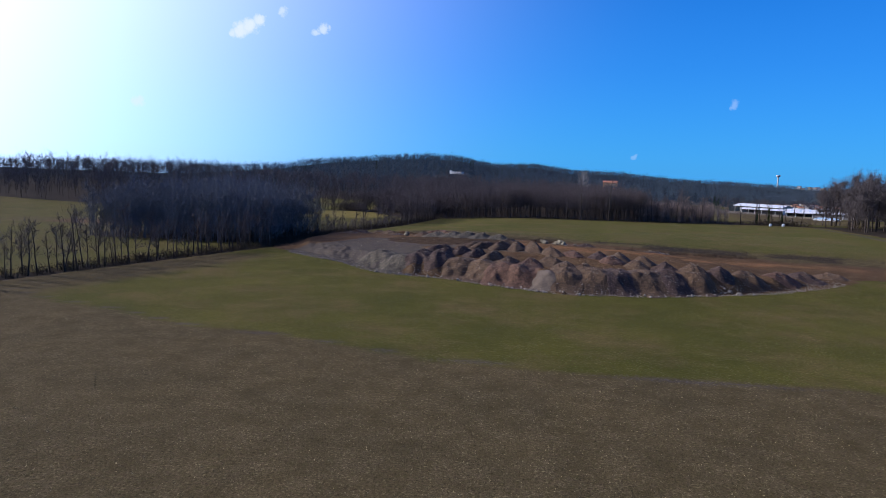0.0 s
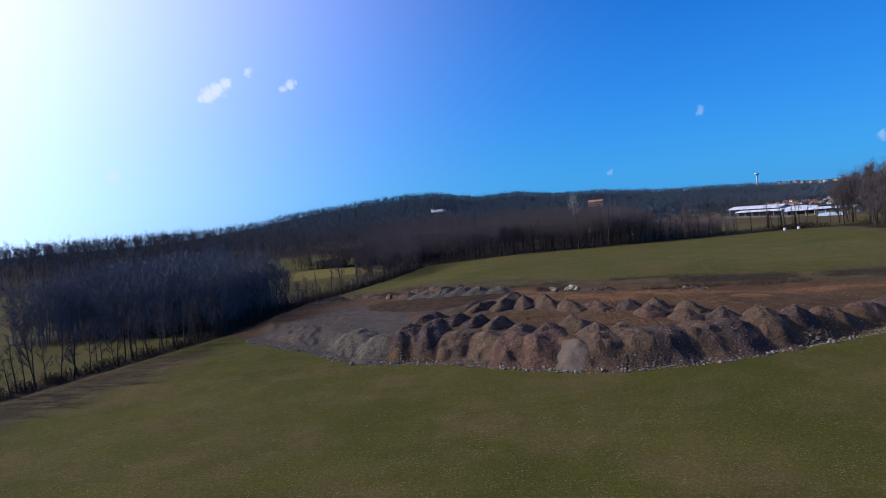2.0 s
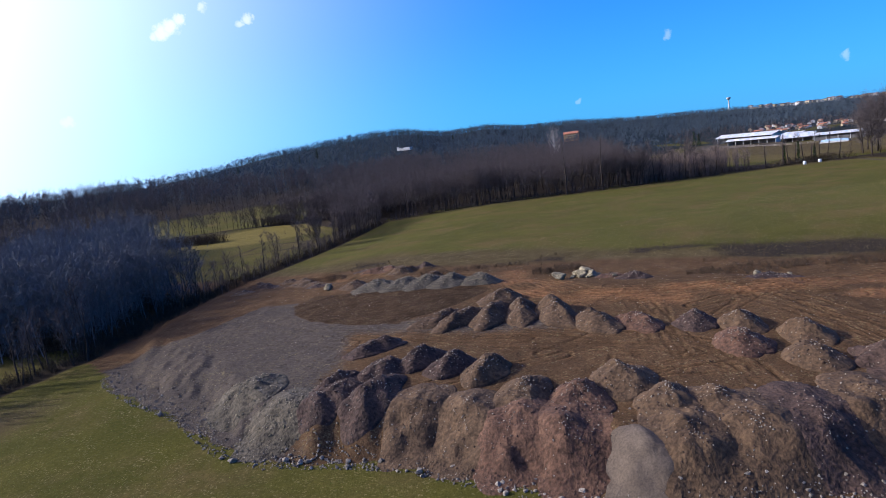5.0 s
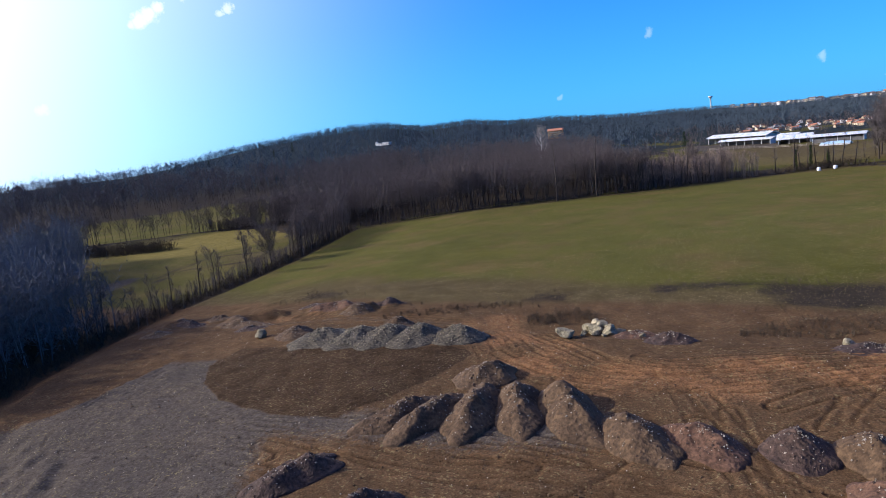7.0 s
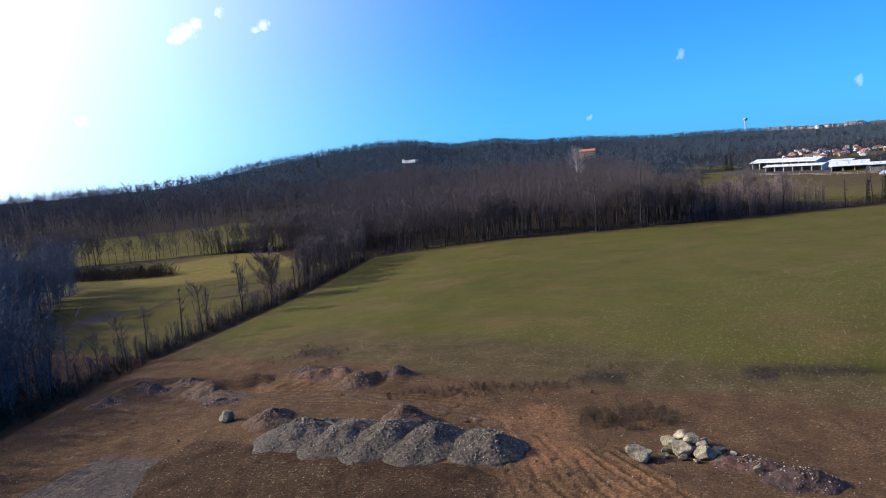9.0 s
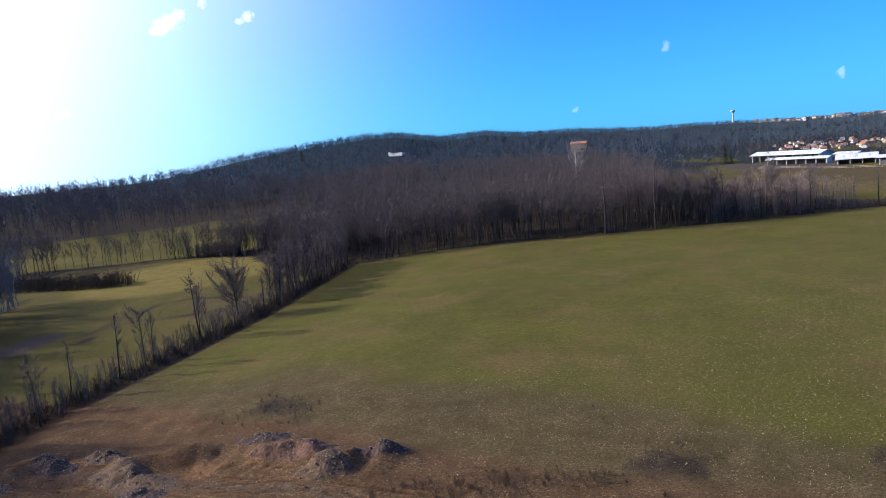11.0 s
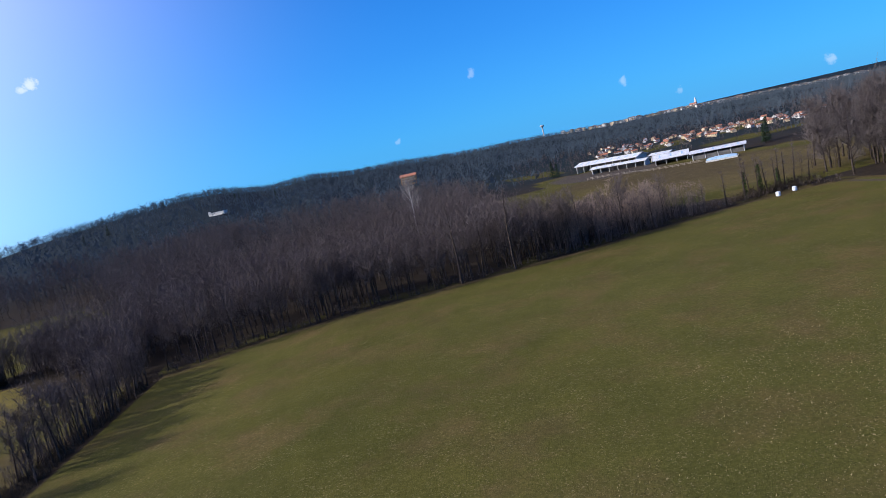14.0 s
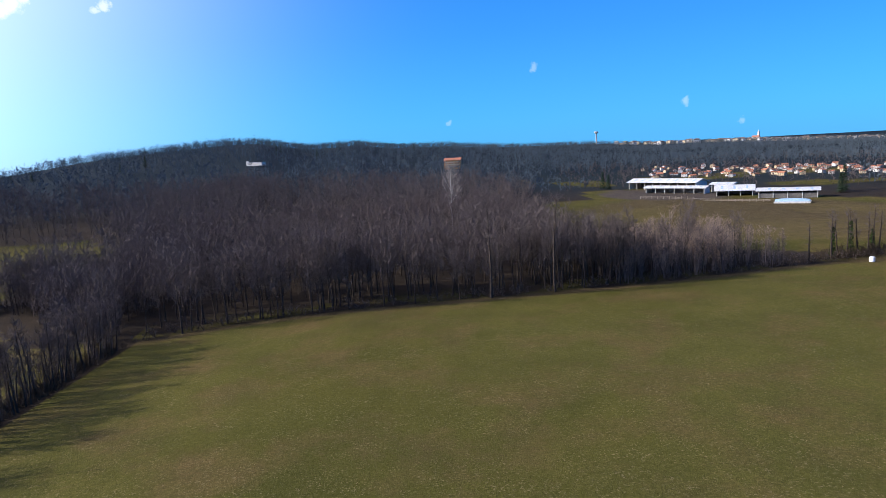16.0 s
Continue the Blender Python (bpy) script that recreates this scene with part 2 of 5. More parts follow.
    b2.inputs["Strength"].default_value, b2.inputs["Distance"].default_value = 0.4, 0.1
    l.new(lumps, b1.inputs["Height"])
    l.new(clod.outputs[0], b2.inputs["Height"])
    l.new(b1.outputs[0], b2.inputs["Normal"])
    l.new(b2.outputs[0], bsdf.inputs["Normal"])
    return m


M_GROUND = ground_material()
M_SOIL = [
    surface("brown_spoil", (0.046, 0.0265, 0.0135), (0.098, 0.0595, 0.031), 0.5, 3.2, 0.95, 0.9, dist=0.2, grain=0.45),
    surface("dark_spoil", (0.032, 0.019, 0.014), (0.068, 0.041, 0.029), 0.6, 3.2, 0.95, 1.0, dist=0.25, grain=0.55),
    surface("red_spoil", (0.05, 0.025, 0.0145), (0.106, 0.056, 0.033), 0.5, 3.2, 0.95, 0.9, dist=0.2, grain=0.5),
    surface("grey_gravel", (0.038, 0.03, 0.019), (0.09, 0.073, 0.049), 0.5, 3.5, 0.95, 1.0, dist=0.25, grain=0.65),
    surface("tan_sand", (0.062, 0.045, 0.031), (0.112, 0.084, 0.06), 0.6, 7.0, 0.95, 0.6, dist=0.1, grain=0.25),
]
M_STONE = surface("stone", (0.1, 0.083, 0.063), (0.3, 0.255, 0.2), 1.2, 9.0, 0.9, 0.5, random_part=0.35)
M_PALE = surface("pale_rock", (0.11, 0.091, 0.055), (0.29, 0.243, 0.153), 0.9, 6.0, 0.9, 0.9, random_part=0.25, grain=0.5)
M_BARK = bark("bark", (0.026, 0.021, 0.018), (0.075, 0.06, 0.05))
M_TWIG = bark("twigs", (0.076, 0.063, 0.059), (0.14, 0.114, 0.105), vary=0.2)
M_TWIG_YOUNG = bark("young_twigs", (0.18, 0.136, 0.11), (0.3, 0.228, 0.184), vary=0.22)
M_TWIG_FAR = bark("far_twigs", (0.072, 0.063, 0.062), (0.13, 0.108, 0.101), vary=0.2)
# left wood: the sun's bluish veiling glare painted into the twig colour
M_TWIG_GLARE = bark("glare_twigs", (0.084, 0.09, 0.098), (0.155, 0.158, 0.168), vary=0.16)
# hill and ridge woods: distance haze put into the twig colour as blue
M_TWIG_HAZE = bark("hazy_hill_twigs", (0.055, 0.074, 0.09), (0.092, 0.112, 0.125), vary=0.12)
M_PALE_BARK = bark("pale_bark", (0.36, 0.34, 0.31), (0.62, 0.6, 0.56))
M_PALE_TWIG = bark("pale_twigs", (0.22, 0.19, 0.17), (0.36, 0.32, 0.28))
M_STRAW_TWIG = bark("straw_twigs", (0.2, 0.15, 0.11), (0.32, 0.25, 0.19))
M_BRAMBLE = bark("bramble", (0.035, 0.029, 0.02), (0.085, 0.064, 0.046))
M_IVY = bark("ivy", (0.018, 0.03, 0.012), (0.05, 0.075, 0.025))
M_NEEDLE = bark("needles", (0.012, 0.022, 0.014), (0.035, 0.055, 0.03))
M_WRAP = surface("bale_wrap", (0.62, 0.64, 0.66), (0.8, 0.81, 0.82), 2.0, 14.0, 0.35, 0.2)
M_METAL_ROOF = surface("metal_roof", (0.42, 0.43, 0.45), (0.6, 0.61, 0.63), 0.3, 4.0, 0.45, 0.1)
M_DARK_WALL = surface("shed_wall", (0.08, 0.075, 0.07), (0.17, 0.16, 0.15), 0.4, 3.0, 0.8, 0.2)
M_WHITE_WALL = surface("rendered_wall", (0.42, 0.4, 0.37), (0.6, 0.58, 0.54), 0.3, 3.0, 0.9, 0.1, random_part=0.2)
M_ORANGE_WALL = surface("orange_wall", (0.42, 0.2, 0.07), (0.55, 0.28, 0.11), 0.4, 3.0, 0.9, 0.1)
M_CREAM_WALL = surface("cream_wall", (0.4, 0.31, 0.19), (0.55, 0.44, 0.29), 0.4, 3.0, 0.9, 0.1, random_part=0.25)
M_TILE_ROOF = surface("tile_roof", (0.2, 0.075, 0.04), (0.36, 0.15, 0.09), 0.4, 3.0, 0.9, 0.3, random_part=0.4)
M_OLD_ROOF = surface("old_tile_roof", (0.1, 0.07, 0.055), (0.2, 0.14, 0.11), 0.4, 3.0, 0.9, 0.3, random_part=0.4)
M_BLUE_SHEET = surface("blue_sheet", (0.2, 0.32, 0.45), (0.36, 0.5, 0.62), 1.0, 6.0, 0.5, 0.3)
M_GLASS_DARK = surface("window_pane", (0.03, 0.035, 0.04), (0.07, 0.075, 0.08), 1.0, 6.0, 0.2, 0.0)
M_POST = surface("weathered_post", (0.16, 0.13, 0.1), (0.3, 0.26, 0.21), 2.0, 12.0, 0.9, 0.2)
M_CONCRETE = surface("concrete", (0.4, 0.39, 0.37), (0.56, 0.55, 0.52), 0.3, 3.0, 0.9, 0.2)

# ---- arithmetic of the land ----
def lattice(ix, iy, seed):
    v = np.sin(ix * 127.1 + iy * 311.7 + seed * 74.7) * 43758.5453
    return v - np.floor(v)


def vnoise(x, y, size, seed=0):
    """Smooth value noise from -1 to 1, with features of the given size in metres."""
    u, v = np.asarray(x, float) / size, np.asarray(y, float) / size
    iu, iv = np.floor(u), np.floor(v)
    a, b = u - iu, v - iv
    a, b = a * a * (3 - 2 * a), b * b * (3 - 2 * b)
    lo = lattice(iu, iv, seed) * (1 - a) + lattice(iu + 1, iv, seed) * a
    hi = lattice(iu, iv + 1, seed) * (1 - a) + lattice(iu + 1, iv + 1, seed) * a
    return (lo * (1 - b) + hi * b) * 2 - 1


def fractal(x, y, size, seed=0, octaves=4):
    return sum(vnoise(x, y, size / 2**k, seed + 17 * k) / 2**k for k in range(octaves)) / 1.8


def step(v, lo, hi):
    t = np.clip((np.asarray(v, float) - lo) / (hi - lo), 0, 1)
    return t * t * (3 - 2 * t)


def polyline_distance(x, y, pts):
    best = np.full(np.shape(x), 1e9)
    for (ax, ay), (bx, by) in zip(pts[:-1], pts[1:]):
        dx, dy = bx - ax, by - ay
        t = np.clip(((x - ax) * dx + (y - ay) * dy) / (dx * dx + dy * dy), 0, 1)
        best = np.minimum(best, np.hypot(x - ax - t * dx, y - ay - t * dy))
    return best


# foot of the tipped fill, the rear border of the dirt, the hedge, the dry strip of the near field
FRONT = [(-90, 205), (-66, 170), (-63, 156), (-57, 150), (-52, 143.3), (-44.8, 136.2), (-37.3, 130.3), (-30.3, 122.3), (-24.5, 118.9), (-18.6, 118), (-12.8, 116.4),
         (-6.2, 112.6), (-0.4, 109.6), (3.2, 108.2), (6.4, 106.6), (10.4, 107), (16.1, 107.4), (24, 109), (35, 113.5), (44, 117), (55, 125), (66, 134), (80, 141), (110, 146), (160, 150)]
REAR = [(-90, 225), (-58, 212), (-42, 206), (-26, 197), (-3, 184), (12, 178), (26, 171), (39, 163), (60, 155), (90, 152), (160, 150)]
HEDGE = [(-112, 0), (-97, 45), (-87, 88), (-81, 108), (-74, 131), (-64, 163), (-62.8, 186), (-58.4, 214), (-53.6, 232), (-48, 257), (-41.4, 304)]
STRIP = [(-95, 97), (-67, 83), (-52, 78), (-40, 72), (-25, 69), (-9.5, 64), (4, 62), (16.5, 61), (36, 60), (70, 61), (120, 66)]
WOOD_EDGE = [(-41, 304), (-22, 309), (7, 308), (27, 308), (53, 308.5), (72, 310.5), (96, 313.5), (120, 313), (132, 306), (131, 290), (128, 245), (117, 195), (108, 150), (104, 90), (100, 0)]
# routes of the machines: way points, number of passes, spread of the passes in metres
ROUTES = [
    ([(-2, 175), (-2, 168.5), (2, 160), (6, 152.5), (11, 149), (20, 148.5), (30, 149), (48, 148.5), (70, 147)], 11, 1.5),
    ([(-4, 174), (-2.5, 164), (-1, 157), (3, 151.5), (8.5, 147.6), (17, 146), (30, 146.5), (48, 147)], 8, 1.5),
    ([(-56, 190), (-45, 190), (-34, 186.5), (-23, 184), (-12, 178.5), (-5, 173.5), (0, 166)], 5, 0.7),
    ([(-24, 147.5), (-16, 145.4), (-8, 140.5), (0, 137.5), (9, 131), (13, 125), (14, 118)], 6, 1.5),
    ([(-38, 152), (-28, 147.5), (-18, 142.5), (-8, 138), (4, 133), (12, 128), (22, 131)], 5, 1.8),
    ([(13, 147), (13, 142), (12, 135), (11.5, 126), (10.5, 119)], 5, 1.3),
    ([(24, 147), (27, 138), (29, 130), (30, 122)], 5, 1.4),
    ([(-50, 156), (-44, 159.5), (-38, 160.5), (-32, 157.5), (-24, 149), (-14, 145)], 4, 0.9),
    ([(-46, 163), (-41, 163.4), (-36, 161.5), (-31, 155.5), (-26, 150.5)], 3, 0.6),
    ([(-39, 173), (-42, 168), (-44.5, 160), (-43, 152), (-38, 146)], 3, 0.8),
    ([(-42, 150), (-33, 147), (-25, 143), (-19, 139)], 5, 1.7),
    ([(16, 141), (22, 143.5), (30, 143), (42, 140)], 5, 2.0),
]
track_rng = random.Random(77)
for k in range(16):
    # single passes of a machine across the fill
    ax, ay, heading, bend = track_rng.uniform(-4, 40), track_rng.uniform(121, 142), track_rng.uniform(0, 6.28), track_rng.uniform(-0.09, 0.09)
    run_of = [(ax, ay)]
    for j in range(7):
        heading += bend * 3
        run_of.append((run_of[-1][0] + 3 * math.cos(heading), run_of[-1][1] + 2.2 * math.sin(heading)))
    ROUTES.append((run_of, 1, 0.2))
FX, FY = np.array(FRONT).T
RX, RY = np.array(REAR).T
HY, HX = np.array([(p[1], p[0]) for p in HEDGE] + [(420, -30)]).T
SX, SY = np.array(STRIP).T
# far ridge by azimuth in degrees: distance, height of the ground
RIDGE_AZ = np.array([-180, -90, -50, -33, -23, -15, -9, -6.5, -3, 1, 4, 8, 13, 20, 25, 36, 50, 90, 180])
RIDGE_R = np.array([1500, 1200, 620, 640, 1000, 1400, 1500, 1500, 1600, 1600, 1800, 1900, 2200, 2500, 2500, 2350, 2300, 1500, 1500])
RIDGE_Z = np.array([12, 14, 17, 16, 28, 52, 66, 65, 52, 53, 43, 41, 31, 26, 12, 2, -18, 4, 12])


def fill_depth(x, y):
    """How far inside the foot of the fill a place lies, in metres; the tipped lobes make the foot uneven."""
    d = polyline_distance(x, y, FRONT) * np.where(y > np.interp(x, FX, FY), 1, -1)
    return d + 0.9 * vnoise(x, y, 5.0, 3) + 0.4 * vnoise(x, y, 1.7, 4)


def land(x, y):
    """Height of the ground."""
    x, y = np.asarray(x, float), np.asarray(y, float)
    hedge_x = np.interp(y, HY, HX)
    high = step(x - hedge_x, 2, 45)
    z = 2.2 * step(y, 105, 175) * high * (1 - 0.6 * step(x, 60, 120) * step(-y, -230, -150))
    z = z * (1 - 0.35 * step(y, 200, 320))
    # beyond the wood's edge
    r, az = np.hypot(x + 4, y - 90), np.degrees(np.arctan2(x + 4, y - 90))
    rr, rz = np.interp(az, RIDGE_AZ, RIDGE_R), np.interp(az, RIDGE_AZ, RIDGE_Z)
    hill = rz * step(r, 260 + 720 * step(az, 12, 24), rr)
    hill = np.where(r > rr, rz * (1 - 0.5 * step(r, rr * 1.15, rr * 2)), hill)
    z = z + hill + 2.5 * step(y, 315, 410) * step(-x, -75, -30) * step(x, -140, -40) * (1 - step(r, 600, 1100))
    z = z - 2.6 * step(y, 330, 420) * step(x, 80, 120) * (1 - step(r, 1200, 1800))
    z = z + fractal(x, y, 160, 7, 3) * (0.25 + 5 * step(r, 450, 1000)) * step(r, 150, 400)
    # ditch of the hedge
    z = z - 1.7 * np.exp(-((x - hedge_x) / 1.7) ** 2) * (y > 20) * (y < 306)
    # the fill
    inside = np.abs(x) < 170
    d = fill_depth(x, y)
    top = 1.6 + 1.3 * step(x, -45, -12) + 0.3 * fractal(x, y, 14, 11, 3)
    run = 6.2 + 3.0 * step(-x, 20, 45)
    fill = top * step(d, -0.3, run) * step(np.interp(x, RX, RY) + 2 - y, 0, 26) * step(70 - x, 0, 45) * (y < 260) * step(x - hedge_x, 1, 8)
    # gullies down the tipped face
    gully = (0.38 * vnoise(x + 0.25 * y, y * 0.22, 2.3, 12) + 0.2 * vnoise(x + 0.2 * y, y * 0.3, 1.0, 13)) * step(d, 0, 2.2) * (1 - step(d, run - 1.5, run + 2.5)) * (x > -60) * (x < 62)
    fill = fill + gully * step(fill, 0.05, 0.8)
    z = np.where(inside, np.maximum(z, fill + 0.25 * z), z)
    # rough dirt
    rough = dirt_mask(x, y)
    near = (np.abs(x) < 75) & (y > 95) & (y < 215)
    z = z + near * rough * (0.10 * fractal(x, y, 3.0, 21, 4) + 0.05 * vnoise(x, y, 0.8, 22))
    # low spoil bank along the rear border of the dirt
    bank = polyline_distance(x, y, [(-51, 192), (-46, 194), (-40, 190.8), (-34, 192.8), (-27, 191), (-21.5, 188), (-17, 187.5)])
    z = z + 1.25 * np.exp(-(bank / 2.0) ** 2) * (0.6 + 0.9 * fractal(x, y, 3.5, 41, 4)) * near
    return z + 0.04 * vnoise(x, y, 2.5, 50) * (r < 400)


def dirt_mask(x, y):
    d = fill_depth(x, y)
    return step(d, -0.2, 0.6) * step(np.interp(x, RX, RY) - y + 3 * fractal(x, y, 12, 61, 3), -5, 4) * (np.abs(x) < 165)


def land_at(x, y):
    return float(land(np.array([x]), np.array([y]))[0])


PATCH = [(-35.5, 168), (-33.5, 162), (-29.5, 156), (-23, 150.3), (-16.5, 147.2), (-12, 150), (-8, 155), (-4.5, 160), (-7, 163), (-14, 164.5), (-22, 167), (-29, 172.5), (-33.5, 173.5)]


def dark_patch(x, y):
    """Smooth dark soil in front of the gravel heaps."""
    inside = np.zeros(np.shape(x), bool)
    for (ax, ay), (bx, by) in zip(PATCH, PATCH[1:] + PATCH[:1]):
        cross = ((ay > y) != (by > y)) & (x < (bx - ax) * (y - ay) / (by - ay + 1e-9) + ax)
        inside ^= cross
    d = polyline_distance(x, y, PATCH + PATCH[:1]) * np.where(inside, 1, -1)
    return step(d + 0.9 * fractal(x, y, 6, 86, 3), -0.3, 0.5)


def in_left_meadow(x, y):
    """The small meadow past the hedge, with the wood's lobe that reaches into it."""
    west = np.interp(y, [198, 215, 235, 258, 281, 303, 320, 345], [-76, -88, -100, -104, -117, -124, -140, -142])
    north = np.interp(x, [-140, -112, -97, -79, -70, -60], [340, 346, 343, 335, 320, 306])
    return (x < np.interp(y, HY, HX)) & (x > west + 4 * fractal(x, y, 18, 83, 3)) & (y < north) & (y > 200)


def in_slope_field(x, y):
    """The green slope past the small meadow, behind a thin row of trees."""
    return (y > 350 + 0.12 * (x + 100)) & (y < np.interp(x, [-215, -180, -140, -110, -84], [400, 440, 470, 470, 430])) & (x > -215) & (x < -84 + 6 * fractal(x, y, 25, 89, 3))


def zones(x, y):
    r, az = np.hypot(x + 4, y - 90), np.degrees(np.arctan2(x + 4, y - 90))
    hedge_x = np.interp(y, HY, HX)
    right_x = np.interp(y, [0, 90, 150, 195, 245, 290, 306], [100, 104, 108, 117, 128, 131, 132])
    wood_y = np.interp(x, [-41, -22, 7, 53, 72, 96, 120, 132], [304, 309, 308, 308.5, 310.5, 313.5, 313, 306])
    dirt = dirt_mask(x, y)
    strip = np.interp(x, SX, SY)
    dry = step(strip - y + 3 * fractal(x, y, 20, 71, 3), -1.0, 1.5) * 0.9
    # dry belt between the dirt and the far meadow, fading out uphill
    belt = y - np.interp(x, RX, RY)
    dry = np.maximum(dry, step(belt, -6, 0) * (0.85 - 0.85 * step(belt + 9 * fractal(x, y, 25, 72, 3), 2, 26)) * (x < right_x) * (x > hedge_x))
    dry = np.maximum(dry, 0.4 * step(fractal(x, y, 40, 73, 4), 0.1, 0.7) * (y > 150))
    dry = np.maximum(dry, 0.38 * (x < hedge_x) * (y < 345))
    dry = np.maximum(dry, 0.8 * step(hedge_x + 26 - x, 0, 14) * step(155 - y, 0, 25) * (x > hedge_x))
    dry = np.maximum(dry, 0.9 * np.exp(-(polyline_distance(x, y, WOOD_EDGE) / 2.2) ** 2))
    gravel = dirt * step(-x + 4 * fractal(x, y, 9, 74, 3), 17, 24) * step(np.interp(x, [-60, -49, -45, -42, -36, -30], [149, 158.5, 165.5, 172, 170, 166]) - y + 2.5 * fractal(x, y, 7, 88, 3), -1.5, 2.5) * 0.95
    patch = dark_patch(x, y)
    gravel = gravel * (1 - patch)
    gravel = np.maximum(gravel, dirt * 0.75 * np.exp(-(polyline_distance(x, y, [(-26, 150), (-16, 146), (-6, 142.5), (4, 141)]) / 3.5) ** 2))
    gravel = np.maximum(gravel, np.exp(-(polyline_distance(x, y, STRIP) / 0.9) ** 2) * 0.6)
    gravel = np.maximum(gravel, 0.75 * np.exp(-(polyline_distance(x, y, [(127, 306), (124, 262), (113, 200), (104, 160)]) / 1.8) ** 2))
    gravel = np.maximum(gravel, step(5 - np.hypot(x + 88, (y - 246) / 2.2), 0, 3) * 0.9)
    gravel = np.maximum(gravel, 0.42 * dirt * np.exp(-(polyline_distance(x, y, ROUTES[2][0]) / 1.7) ** 2))
    gravel = np.maximum(gravel, 0.8 * step(1 - np.hypot((x - 172) / 38, (y - 535) / 55), 0, 0.3))
    red = dirt * np.exp(-(np.minimum(polyline_distance(x, y, ROUTES[0][0]), polyline_distance(x, y, ROUTES[1][0])) / 4.0) ** 2) * (0.55 + 0.6 * fractal(x, y, 5, 75, 3))
    red = np.maximum(red, dirt * 0.8 * step(5 - np.hypot(x - 36, (y - 140) / 0.6), 0, 3))
    red = np.maximum(red, 0.6 * np.exp(-(polyline_distance(x, y, [(-33, 189), (-26, 190), (-18, 189)]) / 2.0) ** 2) * (0.6 + fractal(x, y, 3, 76, 2)))
    gold = step(1 - np.hypot((x + 90) / 36, (y - 312) / 38), 0, 0.5) * 0.95
    paths = np.minimum(polyline_distance(x, y, [(-77, 243.7), (-79.6, 251), (-78.5, 263), (-77, 273), (-71, 276), (-62, 274)]), polyline_distance(x, y, [(-81, 248), (-75.4, 257.8), (-66.8, 258.6), (-58, 262)]))
    paths = np.minimum(paths, 0.4 + polyline_distance(x, y, [(-80, 228), (-73, 225.6), (-67, 230)]))
    dry = np.maximum(dry, (x < hedge_x) * 0.6 * step(fractal(x, y, 30, 85, 4), 0.0, 0.5) * (y > 200) * (y < 345))
    dry = np.maximum(dry, (0.55 + 0.35 * step(x, 110, 150)) * step(1 - np.hypot((x - 150) / 80, (y - 420) / 105), 0, 0.3))
    gold = np.maximum(gold, 0.4 * step(1 - np.hypot((x - 150) / 78, (y - 405) / 90), 0, 0.3) * step(fractal(x, y, 50, 77, 3), -0.5, 0.2))
    meadow_left = in_left_meadow(x, y)
    field_left = (x < hedge_x) & ((y < 166) | ((x < -122) & (y < 315))) & (x > -320)
    pasture = (np.hypot((x - 150) / 84, (y - 425) / 112) < 1) & (y > 319)
    slope_field = in_slope_field(x, y)
    village = np.hypot((x - 300) / 160, (y - 690) / 160) < 1
    own = (x > hedge_x) & (x < right_x) & (y < wood_y)
    yard = np.hypot((x - 172) / 40, (y - 535) / 58) < 1
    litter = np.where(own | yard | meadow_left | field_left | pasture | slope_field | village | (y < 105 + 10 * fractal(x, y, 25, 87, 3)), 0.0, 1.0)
    # pale litter at the wood's front, with its sunlit strips painted as streaks
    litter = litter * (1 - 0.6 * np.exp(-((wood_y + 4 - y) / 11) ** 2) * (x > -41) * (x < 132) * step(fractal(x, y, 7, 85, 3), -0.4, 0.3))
    # dark band along the ditch: the brambles' shade painted in as leaf litter
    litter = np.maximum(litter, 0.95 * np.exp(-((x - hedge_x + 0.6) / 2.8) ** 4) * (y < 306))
    # scrubby dark belts behind the dirt
    litter = np.maximum(litter, 0.75 * step(fractal(x, y, 14, 78, 4), 0.0, 0.4) * step(belt, -2, 3) * (1 - step(belt, 10, 17)) * (x > -48) * (x < right_x))
    litter = np.maximum(litter, 0.7 * (village & (fractal(x, y, 60, 79, 3) > -0.35)))
    litter = np.maximum(litter, 0.9 * np.exp(-(paths / 1.5) ** 2) * (0.75 + 0.5 * fractal(x, y, 6, 84, 3)))
    # distance mask for the painted haze on the far woodland floor
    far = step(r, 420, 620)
    crop = step(y, 165, 205) * (0.55 + 0.35 * fractal(x, y, 45, 92, 3)) * own
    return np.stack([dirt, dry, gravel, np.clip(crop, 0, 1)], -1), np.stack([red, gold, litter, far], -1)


# ---- mesh helpers ----
def mesh_from(name, verts, faces, material=None, smooth=False):
    """A mesh from arrays; faces is an array of triangles or of quads."""
    verts, faces = np.asarray(verts, np.float32), np.asarray(faces, np.int32)
    me = bpy.data.meshes.new(name)
    k = faces.shape[1]
    me.vertices.add(len(verts))
    me.vertices.foreach_set("co", verts.ravel())
    me.loops.add(faces.size)
    me.loops.foreach_set("vertex_index", faces.ravel())
    me.polygons.add(len(faces))
    me.polygons.foreach_set("loop_start", np.arange(0, faces.size, k, dtype=np.int32))
    me.polygons.foreach_set("use_smooth", np.full(len(faces), smooth))
    me.update(calc_edges=True)
    if material:
        me.materials.append(material)
    return me


def part(name, bm, material, parent, label=""):
    """Links a bmesh or a mesh as one object under a thing or a part."""
    if isinstance(bm, bmesh.types.BMesh):
        me = bpy.data.meshes.new(name)
        bm.to_mesh(me)
        bm.free()
    else:
        me = bm
    if material and not me.materials:
        me.materials.append(material)
    ob = new(name, me)
    ob.parent = parent
    return tagged(ob, label) if label else ob


